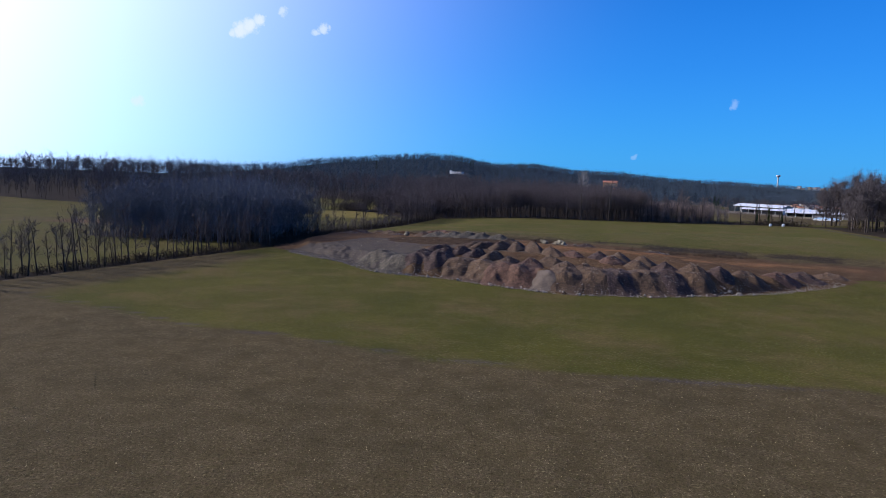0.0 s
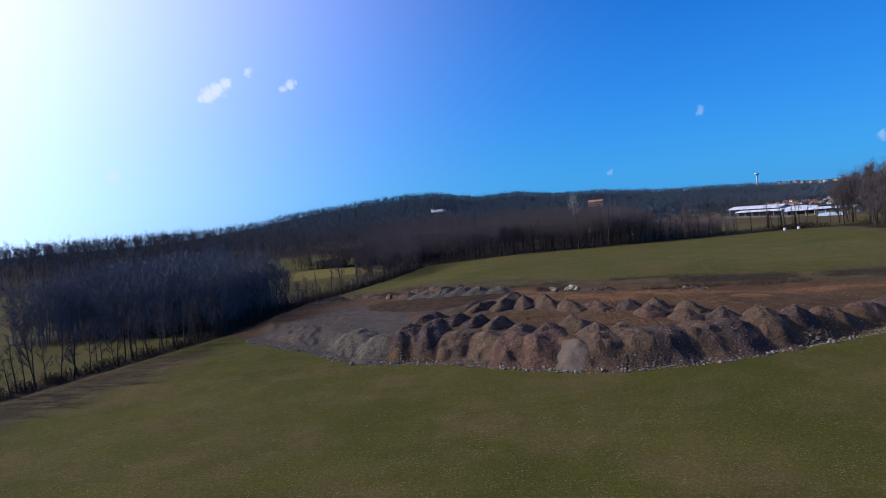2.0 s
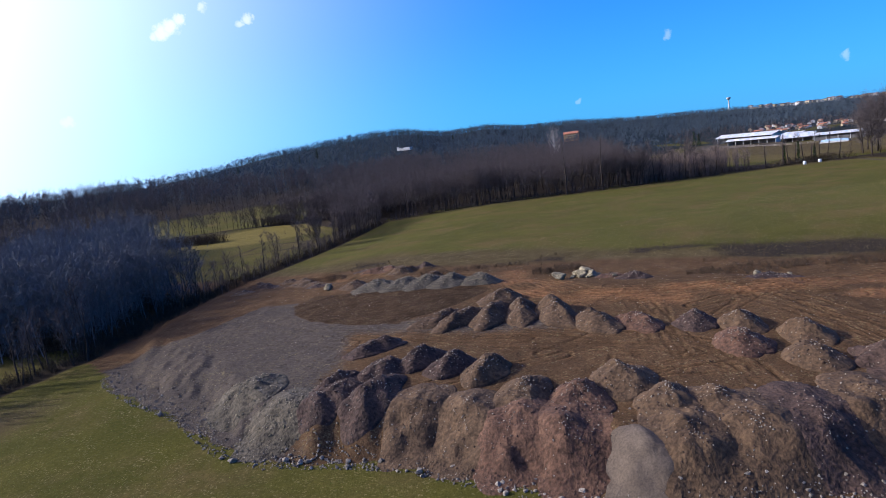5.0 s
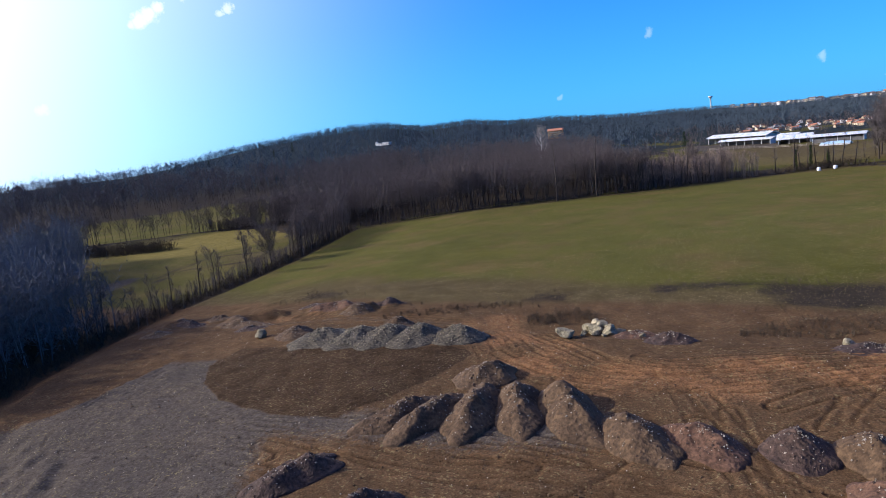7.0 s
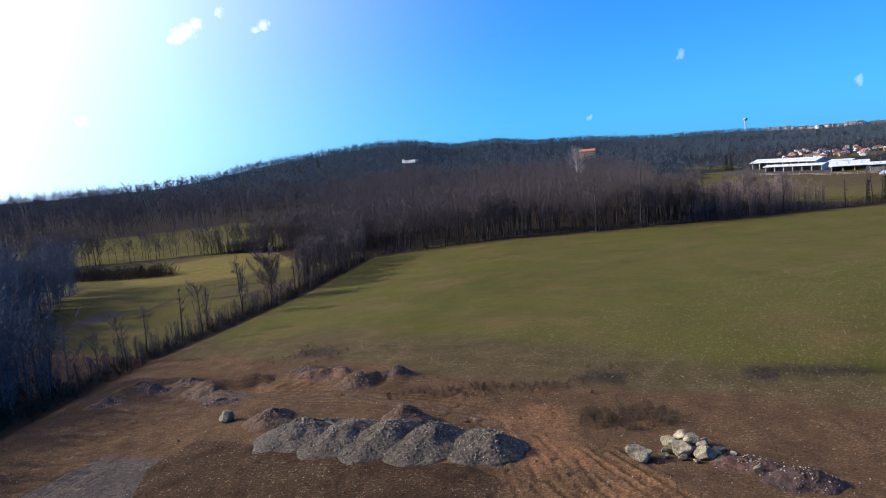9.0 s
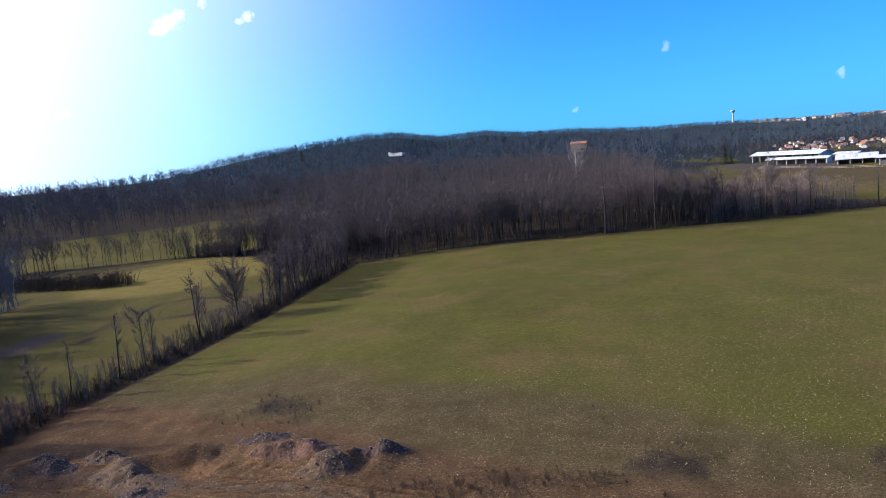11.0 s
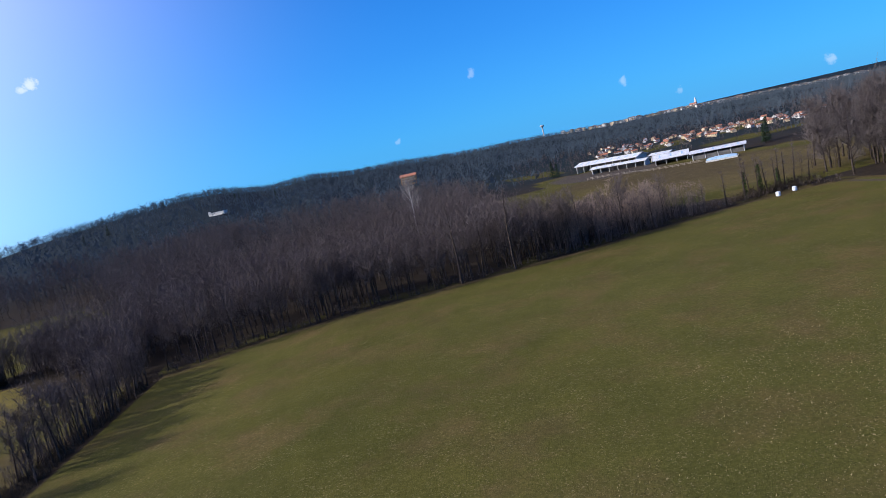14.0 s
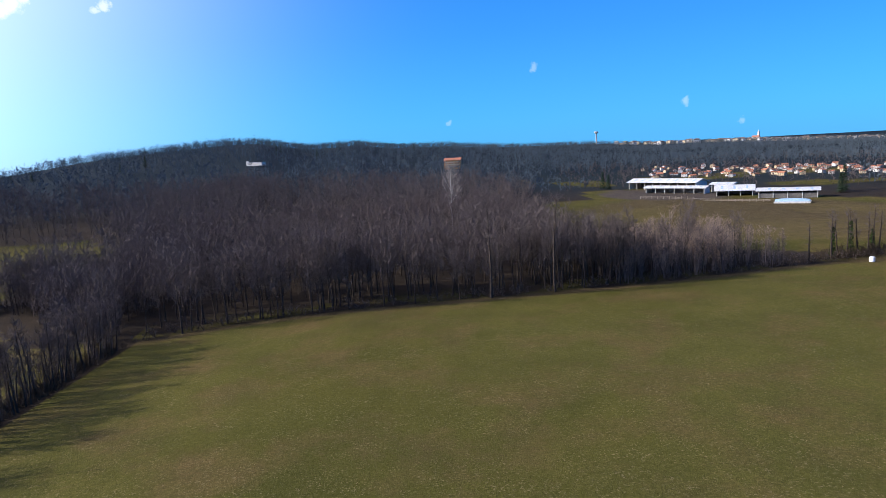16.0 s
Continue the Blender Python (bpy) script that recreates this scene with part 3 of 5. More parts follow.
def box(bm, size, at=(0, 0, 0), turn=0.0, bevel=0.0):
    got = bmesh.ops.create_cube(bm, size=1.0, matrix=Matrix.Translation(at) @ Matrix.Rotation(turn, 4, "Z") @ Matrix.Diagonal((*size, 1)))
    if bevel:
        edges = list({e for v in got["verts"] for e in v.link_edges})
        bmesh.ops.bevel(bm, geom=edges, offset=bevel, segments=2, affect="EDGES")
    return bm


# ---- the ground: one sheet to the horizon ----
def graded(dense_lo, dense_hi, fine, mid_lo, mid_hi, mid, far):
    out = list(np.arange(dense_lo, dense_hi, fine))
    for sign, a, b in ((-1, dense_lo, mid_lo), (1, dense_hi, mid_hi)):
        v, s, some = a, fine, []
        while abs(v) < far and (v > -far if sign < 0 else v < far):
            within = (v > b) if sign < 0 else (v < b)
            s = min(s * 1.12, mid) if within else s * 1.09
            v += sign * s
            some.append(v)
        out = some[::-1] + out if sign < 0 else out + some
    return np.array(out)


gx, gy = graded(-48, 42, 0.23, -150, 150, 2.2, 4600), graded(106, 186, 0.23, -20, 350, 2.2, 4600)
X, Y = np.meshgrid(gx, gy)
Z = land(X, Y)


def wheel_tracks():
    """Grooves and the lips thrown up beside them, for every pass of every route."""
    groove, lip = np.zeros_like(X), np.zeros_like(X)
    rng = random.Random(31)
    for points, count, spread in ROUTES:
        points = np.array(points, float)
        along = np.concatenate([[0], np.cumsum(np.hypot(*np.diff(points, axis=0).T))])
        at = np.arange(0, along[-1], 1.6)
        px, py = np.interp(at, along, points[:, 0]), np.interp(at, along, points[:, 1])
        for _ in range(3):
            px[1:-1], py[1:-1] = (px[:-2] + 2 * px[1:-1] + px[2:]) / 4, (py[:-2] + 2 * py[1:-1] + py[2:]) / 4
        nxx, nyy = -np.gradient(py), np.gradient(px)
        size = np.hypot(nxx, nyy) + 1e-9
        for k in range(count):
            off = rng.gauss(0, spread) + rng.uniform(0.3, 1.5) * np.sin(at / rng.uniform(5, 13) + rng.uniform(0, 6)) + rng.uniform(-0.06, 0.06) * (at - at[-1] / 2)
            lo = rng.randrange(len(at) // 3)
            hi = len(at) - rng.randrange(len(at) // 3)
            qx, qy = (px + nxx / size * off)[lo:hi], (py + nyy / size * off)[lo:hi]
            gauge, depth = rng.uniform(0.55, 1.1), rng.uniform(0.4, 1.0)
            near = np.full(X.shape, 9.0)
            for a in range(len(qx) - 1):
                i0, i1 = np.searchsorted(gx, [min(qx[a], qx[a + 1]) - 2, max(qx[a], qx[a + 1]) + 2])
                j0, j1 = np.searchsorted(gy, [min(qy[a], qy[a + 1]) - 2, max(qy[a], qy[a + 1]) + 2])
                w = near[j0:j1, i0:i1]
                np.minimum(w, polyline_distance(X[j0:j1, i0:i1], Y[j0:j1, i0:i1], [(qx[a], qy[a]), (qx[a + 1], qy[a + 1])]), out=w)
            w = np.abs(near - gauge)
            fade = depth * step(vnoise(X, Y, 4.0, 300 + k) + 0.15 + 0.5 * vnoise(X, Y, 0.9, 340 + k), -0.3, 0.35)
            groove = np.maximum(groove, fade * np.exp(-((w / 0.16) ** 2)))
            lip = np.maximum(lip, fade * np.exp(-(((w - 0.34) / 0.13) ** 2)))
    on = dirt_mask(X, Y) * step(fill_depth(X, Y), 3, 8) * (1 - 0.8 * dark_patch(X, Y)) * (1 - 0.62 * step(-X, 20, 26) * (Y < 175))
    return groove * on, lip * on


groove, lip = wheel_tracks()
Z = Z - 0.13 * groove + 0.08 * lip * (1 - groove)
nx, ny = len(gx), len(gy)
idx = np.arange(nx * ny).reshape(ny, nx)
quads = np.stack([idx[:-1, :-1], idx[:-1, 1:], idx[1:, 1:], idx[1:, :-1]], -1).reshape(-1, 4)
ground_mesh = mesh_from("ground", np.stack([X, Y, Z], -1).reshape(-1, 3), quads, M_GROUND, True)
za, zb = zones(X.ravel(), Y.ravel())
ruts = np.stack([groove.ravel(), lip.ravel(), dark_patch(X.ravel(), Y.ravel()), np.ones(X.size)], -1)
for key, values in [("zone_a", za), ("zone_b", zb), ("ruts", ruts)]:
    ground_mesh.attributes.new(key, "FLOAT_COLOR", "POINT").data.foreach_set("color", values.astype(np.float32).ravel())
ground = tagged(new("ground", ground_mesh), "grass fields round a platform of rutted brown fill", "ground", kind="structure")


# ---- bare trees ----
def tube(path, radii, sides=5):
    """Verts and triangles of a tapered limb."""
    path = np.asarray(path, float)
    verts, faces = [], []
    for k, (p, r) in enumerate(zip(path, radii)):
        d = path[min(k + 1, len(path) - 1)] - path[max(k - 1, 0)]
        d = d / (np.linalg.norm(d) + 1e-9)
        a = np.cross(d, (0.3, 0.9, 0.1))
        a /= np.linalg.norm(a) + 1e-9
        b = np.cross(d, a)
        for s in range(sides):
            t = 2 * np.pi * s / sides
            verts.append(p + r * (np.cos(t) * a + np.sin(t) * b))
    for k in range(len(path) - 1):
        for s in range(sides):
            p, q = k * sides + s, k * sides + (s + 1) % sides
            faces += [(p, q, q + sides), (p, q + sides, p + sides)]
    return np.array(verts), np.array(faces, int)


def gather(pieces):
    verts, faces, n = [], [], 0
    for v, f in pieces:
        verts.append(v)
        faces.append(f + n)
        n += len(v)
    return np.concatenate(verts), np.concatenate(faces)


def slivers(starts, ends, width):
    """A thin three-sided twig from each start to each end."""
    starts, ends = np.asarray(starts), np.asarray(ends)
    d = ends - starts
    side = np.cross(d, np.random.RandomState(len(d)).normal(size=d.shape))
    side /= np.linalg.norm(side, axis=1, keepdims=True) + 1e-9
    n = len(d)
    verts = np.stack([starts - side * width, starts + side * width, ends], 1).reshape(-1, 3)
    return verts, np.arange(3 * n).reshape(n, 3)


def grow(seed, height, spread, clear=0.35, limbs=9, twigs=500, girth=0.16, width=0.022, lean=0.03, stems=1, sides=5, up=0.75, joints=7, dome=0.0):
    """A leafless tree: trunk pieces and twig pieces."""
    rs = np.random.RandomState(seed)
    wood, tips = [], []
    for stem in range(stems):
        h = height * rs.uniform(0.82, 1.0) * (1 - 0.2 * dome)
        base = np.array([0, 0, -0.3]) if stems == 1 else np.array([*rs.uniform(-0.35, 0.35, 2), -0.3])
        tilt = rs.normal(0, lean, 2) + (0 if stems == 1 else base[:2] * 0.25)
        ts = np.linspace(0, 1, joints)
        trunk = np.stack([base[0] + tilt[0] * h * ts + 0.012 * h * np.cumsum(rs.normal(0, 3.5 / joints, joints)), base[1] + tilt[1] * h * ts + 0.012 * h * np.cumsum(rs.normal(0, 3.5 / joints, joints)), -0.3 + (h + 0.3) * ts], 1)
        g = girth / stems**0.35
        wood.append(tube(trunk, g * (1.05 - ts) ** 0.8 + 0.012, sides))
        for k in range(limbs):
            t = clear + (1 - clear) * (k + rs.uniform(0, 0.9)) / limbs
            p = np.array([np.interp(t, ts, trunk[:, i]) for i in range(3)])
            a = rs.uniform(0, 2 * np.pi)
            reach = spread * (0.55 + 0.55 * rs.rand()) * (1.15 - t) ** (0.6 - 0.42 * dome) / (1 if stems == 1 else 1.6)
            d = np.array([np.cos(a), np.sin(a), up * rs.uniform(0.6, 1.7)])
            q1 = p + d * reach * 0.5 + rs.normal(0, 0.06 * reach, 3)
            q2 = p + d * np.array([0.9, 0.9, 1.25]) * reach + rs.normal(0, 0.1 * reach, 3)
            r = g * (1.05 - t) ** 0.9 * 0.5 + 0.008
            wood.append(tube([p, q1, q2], [r, r * 0.6, 0.008], max(3, sides - 2)) if joints > 5 else slivers([p], [q2], r))
            tips += [(p, q1), (q1, q2), (q1, q2)]
        tips += [(trunk[-3 if joints > 3 else 1], trunk[-1]), (trunk[-2], trunk[-1])]
    starts, ends = [], []
    main = len(tips)
    for _ in range(twigs):
        a, b = tips[rs.randint(main if rs.rand() < 0.45 else len(tips))]
        s = a + (b - a) * rs.rand()
        axis = (b - a) / (np.linalg.norm(b - a) + 1e-6)
        d = axis * 0.6 + rs.normal(0, 0.65, 3) + np.array([0, 0, 0.35])
        e = s + d / np.linalg.norm(d) * height * rs.uniform(0.05, 0.13)
        starts.append(s)
        ends.append(e)
        tips.append((s, e))
    return gather(wood), slivers(starts, ends, width)


def tree_thing(name, label, grown, bark_mat, twig_mat, group=""):
    """One tree at the origin: trunk with limbs, and crown of twigs."""
    ob = tagged(new(name), label, "tree", group)
    part("trunk", mesh_from("trunk", *grown[0], bark_mat, True), bark_mat, ob)
    part("crown", mesh_from("crown", *grown[1], twig_mat), twig_mat, ob)
    return ob


def stand(ob, x, y, scale=1.0, turn=None, rng=random, sink=0.05):
    """Plants the thing on the ground."""
    ob.matrix_basis = pose(x, y, land_at(x, y) - sink, rng.uniform(-2, 2), rng.uniform(-2, 2), rng.uniform(0, 360) if turn is None else turn)
    ob.scale = (scale, scale, scale)
    return ob


def plant(models, places, group, sizes=(0.8, 1.15), seed=1):
    """Copies of the models at the places; the models themselves stand at the first ones."""
    rng = random.Random(seed)
    zs = land(np.array([p[0] for p in places]), np.array([p[1] for p in places]))
    for k, ((x, y), z) in enumerate(zip(places, zs)):
        s = rng.uniform(*sizes)
        m = pose(x, y, float(z) - 0.05, rng.uniform(-3, 3), rng.uniform(-3, 3), rng.uniform(0, 360))
        ob = models[k] if k < len(models) else copy_thing(models[k % len(models)], m)
        ob.matrix_basis = m
        ob.scale = (s, s, s * rng.uniform(0.92, 1.1))


def forest(name, label, places, kinds, sizes, material_trunk, material_twig, seed):
    """Far woods as one object of stuff: trunks and twigs of many trees."""
    rs = np.random.RandomState(seed)
    places = np.asarray(places)
    zs = land(places[:, 0], places[:, 1])
    parts_t, parts_w = [], []
    for (x, y), z in zip(places, zs):
        (tv, tf), (wv, wf) = kinds[rs.randint(len(kinds))]
        a, s = rs.uniform(0, 6.283), rs.uniform(*sizes)
        turn = np.array([[np.cos(a), -np.sin(a), 0], [np.sin(a), np.cos(a), 0], [0, 0, rs.uniform(0.9, 1.15)]]) * s
        at = np.array([x, y, z])
        parts_t.append((tv @ turn.T + at, tf))
        parts_w.append((wv @ turn.T + at, wf))
    ob = tagged(new(name), label, "woods", kind="stuff")
    part("trunks", mesh_from("trunks", *gather(parts_t), material_trunk), material_trunk, ob)
    part("twigs", mesh_from("twigs", *gather(parts_w), material_twig), material_twig, ob)
    return ob


def scatter(count, inside, lo, hi, seed, apart=0.0):
    """Random places in the box for which inside(x, y) holds."""
    rs = np.random.RandomState(seed)
    out = []
    while len(out) < count:
        p = rs.uniform(lo, hi, (count * 4, 2))
        p = p[inside(p[:, 0], p[:, 1])]
        out += list(map(tuple, p))
        if not len(p):
            break
    return out[:count]


def wood_front(x):
    return np.interp(x, [-41, -22, 7, 53, 72, 96, 120, 132], [304, 309, 308, 308.5, 310.5, 313.5, 313, 306])


G_WOOD = "bare trees of the wood behind the meadow"
tall = [tree_thing("bare_tree", "tall leafless tree with a slim dark trunk in the wood", grow(10 + k, 15.5, 3.4, 0.42, 12, 620, 0.17, 0.03, dome=0.8, up=0.95), M_BARK, M_TWIG, G_WOOD) for k in range(6)]
front_places = scatter(230, lambda x, y: (y > wood_front(x) + 1.2) & (y < wood_front(x) + 22 - 6 * (x > 60)) & ((x < 62) | (np.sin(x * 9.1) > 0.2)), (-40, 300), (84, 345), 3)
front_places.sort(key=lambda p: p[1])
random.Random(2).shuffle(front_places)
plant(tall, front_places, G_WOOD, (0.62, 1.0), 5)

coppice_kinds = [grow(40 + k, 9.5, 2.0, 0.35, 5, 190, 0.085, 0.03, 0.06, 4, 3, joints=5) for k in range(5)]
forest("coppice", "dense young leafless coppice along the meadow's edge", scatter(420, lambda x, y: (y > wood_front(x) + 2) & (y < wood_front(x) + 34) & (x < 90 + 4 * np.sin(y)), (52, 306), (96, 350), 6), coppice_kinds, (0.62, 0.95), M_TWIG, M_TWIG_YOUNG, 7)

mid_kinds = [grow(60 + k, 15.5, 4.0, 0.3, 8, 250, 0.1, 0.042, 0.04, 1, 3, up=0.95, joints=5, dome=1.0) for k in range(6)]


def in_mid_wood(x, y):
    behind = y > wood_front(np.clip(x, -41, 132)) + 20
    pasture = (np.hypot((x - 155) / 78, (y - 425) / 98) < 1)
    return behind & ~pasture & (x > -48 - 0.25 * (y - 320)) & (x < 95) & ((x < 50 + 0.23 * (y - 340)) | (y > 530))


forest("wood", "leafless brown wood behind the front row of trees", scatter(950, in_mid_wood, (-75, 322), (95, 430), 8), mid_kinds, (0.62, 0.95), M_BARK, M_TWIG, 9)
forest("back_wood", "leafless brown woods on the rising ground", scatter(800, in_mid_wood, (-110, 430), (95, 620), 10), mid_kinds, (0.7, 1.0), M_BARK, M_TWIG_FAR, 11)


bushy_kinds = [grow(70 + k, 13.5, 3.7, 0.1, 10, 330, 0.09, 0.036, 0.05, 1, 3, up=0.9, joints=5, dome=0.9) for k in range(5)]


def in_left_wood(x, y):
    hedge_x = np.interp(y, HY, HX)
    meadow = in_left_meadow(x - 9, y) | in_left_meadow(x - 3, y) | in_left_meadow(x, y)
    slope = in_slope_field(x, y)
    return (x < hedge_x - 3) & ~meadow & ~slope & (y > 162) & ((x > -120) | (y > 318))


forest("left_wood", "dark leafless wood beside the hedge and the small meadow", scatter(820, in_left_wood, (-125, 160), (-58, 310), 12), bushy_kinds, (0.85, 1.2), M_TWIG_GLARE, M_TWIG_GLARE, 13)
forest("thicket", "low dark thicket at the small meadow's rim", scatter(260, lambda x, y: (in_left_meadow(x - 12, y) | in_left_meadow(x - 3, y)) & ~in_left_meadow(x, y) & (x < -84), (-150, 215), (-84, 345), 51), coppice_kinds, (0.28, 0.5), M_BARK, M_TWIG, 52)
forest("valley_wood", "leafless woods climbing the slope past the small meadow", scatter(1500, in_left_wood, (-400, 300), (-42, 640), 14), mid_kinds, (0.8, 1.1), M_BARK, M_TWIG_FAR, 15)
forest("slope_row", "row of slim leafless trees below the green slope", scatter(95, lambda x, y: (np.abs(y - 349 - 0.12 * (x + 100)) < 4), (-205, 330), (-72, 360), 65), mid_kinds, (0.6, 0.85), M_BARK, M_TWIG_FAR, 66)

forest("corner_wood", "dense leafless trees where the hedge meets the wood", scatter(330, lambda x, y: in_left_wood(x, y), (-112, 304), (-38, 365), 28), bushy_kinds, (0.6, 0.95), M_BARK, M_TWIG, 29)

# far hills: simple crowns by the thousand
far_kinds = [grow(80 + k, 11.0, 6.0, 0.05, 5, 44, 0.14, 0.4, 0.03, 1, 3, up=0.6, joints=3, dome=1.0) for k in range(5)]


def in_hills(x, y):
    r, az = np.hypot(x + 4, y - 90), np.degrees(np.arctan2(x + 4, y - 90))
    rr = np.interp(az, RIDGE_AZ, RIDGE_R)
    village = np.hypot((x - 300) / 150, (y - 690) / 150) < 1
    town = (az > 23) & (r > rr * 0.88) & (np.sin(x * 12.9 + y * 7.7) > 0.0)
    pasture = np.hypot((x - 190) / 110, (y - 470) / 150) < 1
    clearing = np.hypot(x + 90, (y - 850) / 2) < 24
    return ~clearing & ~town & (r > 480) & (r < rr * 1.08) & (np.abs(az) < 52) & ~village & ~pasture


forest("hill_wood", "far leafless woods on the hillside", scatter(9500, in_hills, (-1100, 300), (1500, 1750), 16), far_kinds, (0.75, 1.25), M_TWIG_HAZE, M_TWIG_HAZE, 17)
forest("ridge_wood", "far leafless woods on the ridge", scatter(2800, lambda x, y: in_hills(x, y) & (np.hypot(x + 4, y - 90) > 1500), (-400, 1000), (2000, 2600), 18), far_kinds, (0.8, 1.3), M_TWIG_HAZE, M_TWIG_HAZE, 19)

forest("crest_wood", "far leafless trees along the town's ridge", scatter(1000, lambda x, y: (np.abs(np.degrees(np.arctan2(x + 4, y - 90)) - 37) < 14) & (np.abs(np.hypot(x + 4, y - 90) / np.interp(np.degrees(np.arctan2(x + 4, y - 90)), RIDGE_AZ, RIDGE_R) - 1.0) < 0.03), (800, 1200), (2200, 2500), 57), far_kinds, (0.5, 1.0), M_TWIG_HAZE, M_TWIG_HAZE, 58)

# single trees that stand out
poplar = tree_thing("tall_thin_tree", "very tall thin leafless tree at the meadow's edge", grow(101, 20.0, 2.4, 0.5, 14, 340, 0.3, 0.026), M_BARK, M_TWIG)
stand(poplar, 25.5, 308.5)
stand(tree_thing("tall_thin_tree", "tall thin leafless tree with a straight pole-like trunk", grow(102, 20.5, 1.4, 0.45, 14, 260, 0.26, 0.026), M_BARK, M_TWIG), 38.5, 308.8)
stand(tree_thing("pale_tree", "tall white-barked leafless tree rising out of the wood", grow(103, 24.0, 5.5, 0.3, 18, 1100, 0.3, 0.035, dome=0.5), M_PALE_BARK, M_PALE_TWIG), 34.5, 412)
stand(tree_thing("round_tree", "leafless round-crowned tree on the hedge bank", grow(104, 11.0, 5.0, 0.22, 30, 4200, 0.18, 0.026, up=0.9, dome=0.8), M_BARK, M_TWIG), -53.5, 255)
stand(tree_thing("straw_bush_tree", "pale straw-coloured leafless tree in the coppice", grow(105, 12.0, 4.0, 0.25, 12, 700, 0.2, 0.03), M_STRAW_TWIG, M_STRAW_TWIG), 80, 343)

right_models = [tree_thing("bare_tree", "big leafless tree beside the field track", grow(120 + k, 21.0, 5.5, 0.24, 18, 2600, 0.28, 0.036, dome=0.5), M_BARK, M_TWIG_FAR, "big bare trees by the track") for k in range(3)]
plant(right_models, [(134, 312), (141, 306), (147, 318), (152, 300), (139, 327), (158, 330), (150, 285), (143, 268), (156, 262), (140, 240), (150, 225), (137, 215), (165, 290), (170, 310), (128, 190), (146, 200)] + scatter(46, lambda x, y: x > 134 + 0.3 * (y - 300), (134, 270), (186, 350), 55), "", (0.85, 1.2), 8)
forest("right_scrub", "leafless scrub beyond the field track", scatter(230, lambda x, y: x > np.interp(y, [90, 150, 195, 245, 290, 330], [112, 115, 124, 135, 138, 138]), (110, 120), (210, 345), 21), coppice_kinds, (0.5, 0.95), M_BARK, M_TWIG, 22)

lone = [tree_thing("bare_tree", "lopped leafless field tree in a row by the bales", grow(130 + k, 11.5, 1.2, 0.4, 9, 160, 0.2, 0.022, 0.05), M_BARK, M_TWIG, "row of trees by the bales") for k in range(4)]
plant(lone, [(98.6, 315.5), (105.5, 317.5), (108, 318.5), (110.5, 319), (114, 319.5), (117, 320), (119.5, 320), (122.5, 320), (126, 319)], "", (0.85, 1.1), 9)


def ivy_cover(seed, h):
    rs = np.random.RandomState(seed)
    n = 520
    z, a = rs.uniform(0.3, h, n), rs.uniform(0, 6.283, n)
    r = rs.uniform(0.15, 0.65, n) * (1.1 - 0.5 * z / h)
    c = np.stack([r * np.cos(a), r * np.sin(a), z], 1)
    u, v = rs.normal(0, 0.13, (n, 3)), rs.normal(0, 0.13, (n, 3))
    return np.stack([c - u, c + v, c + u - v], 1).reshape(-1, 3), np.arange(3 * n).reshape(n, 3)


for k, (x, y, h) in enumerate([(106.2, 318.2, 7.0), (112.0, 319.6, 8.0), (118.3, 320.6, 5.5)]):
    t = tree_thing("ivy_tree", "leafless tree wrapped in dark green ivy", grow(140 + k, 11.0, 1.5, 0.5, 8, 140, 0.2, 0.022), M_BARK, M_TWIG)
    part("ivy", mesh_from("ivy", *ivy_cover(k, h), M_IVY), M_IVY, t, "dark green ivy")
    stand(t, x, y)

# hedge: saplings in a row, brambles in the ditch
rng = random.Random(4)
sap = [tree_thing("sapling", "thin leafless sapling in the hedge row", grow(150 + k, 9.5, 1.5, 0.3, 9, 260, 0.14, 0.026, 0.05), M_BARK, M_TWIG, "hedge saplings") for k in range(5)]
places = []
y = 62.0
while y < 164:
    places.append((float(np.interp(y, HY, HX)) + rng.uniform(-2.2, 0.4), y))
    y += rng.uniform(0.9, 2.6)
y = 196.0
while y < 303:
    places.append((float(np.interp(y, HY, HX)) + rng.uniform(-3.5, 0.2), y))
    y += rng.uniform(5.0, 12.0) if y < 262 else rng.uniform(0.5, 1.6)
plant(sap, places, "", (0.65, 1.1), 10)
row = [tree_thing("hedge_tree", "leafless tree standing in the hedge", grow(160 + k, 12.0, 3.0, 0.3, 12, 640, 0.12, 0.027, 0.05, dome=0.7), M_BARK, M_TWIG, "hedge trees") for k in range(4)]
places = [(float(np.interp(y, HY, HX)) + rng.uniform(-4.0, -0.8), y) for y in [96, 101, 107, 112, 116, 121, 124, 128, 132, 135, 139, 142, 146, 149, 153, 156, 160, 163, 206, 211, 226, 241] + [262 + 1.5 * k + rng.uniform(-0.5, 0.5) for k in range(28)]]
plant(row, places, "", (0.6, 1.0), 12)
bank_kinds = [grow(170 + k, 1.9, 1.5, 0.1, 3, 50, 0.03, 0.045, 0.4, 3, 3, up=0.35, joints=3, dome=1.0) for k in range(4)]
hedge_places = []
while len(hedge_places) < 2000:
    y = rng.uniform(40, 304)
    hedge_places.append((float(np.interp(y, HY, HX)) + rng.gauss(-1.7, 1.2), y))
forest("hedge_brush", "low dark bramble and brush along the ditch", hedge_places, bank_kinds, (0.5, 1.0), M_BRAMBLE, M_BRAMBLE, 23)
high_brush = [(float(np.interp(v, HY, HX)) + rng.gauss(-2.6, 1.3), v) for v in (rng.uniform(196, 304) for _ in range(330))]
forest("hedge_thicket", "brown leafless thicket along the hedge bank", high_brush, coppice_kinds, (0.2, 0.42), M_TWIG, M_TWIG, 53)
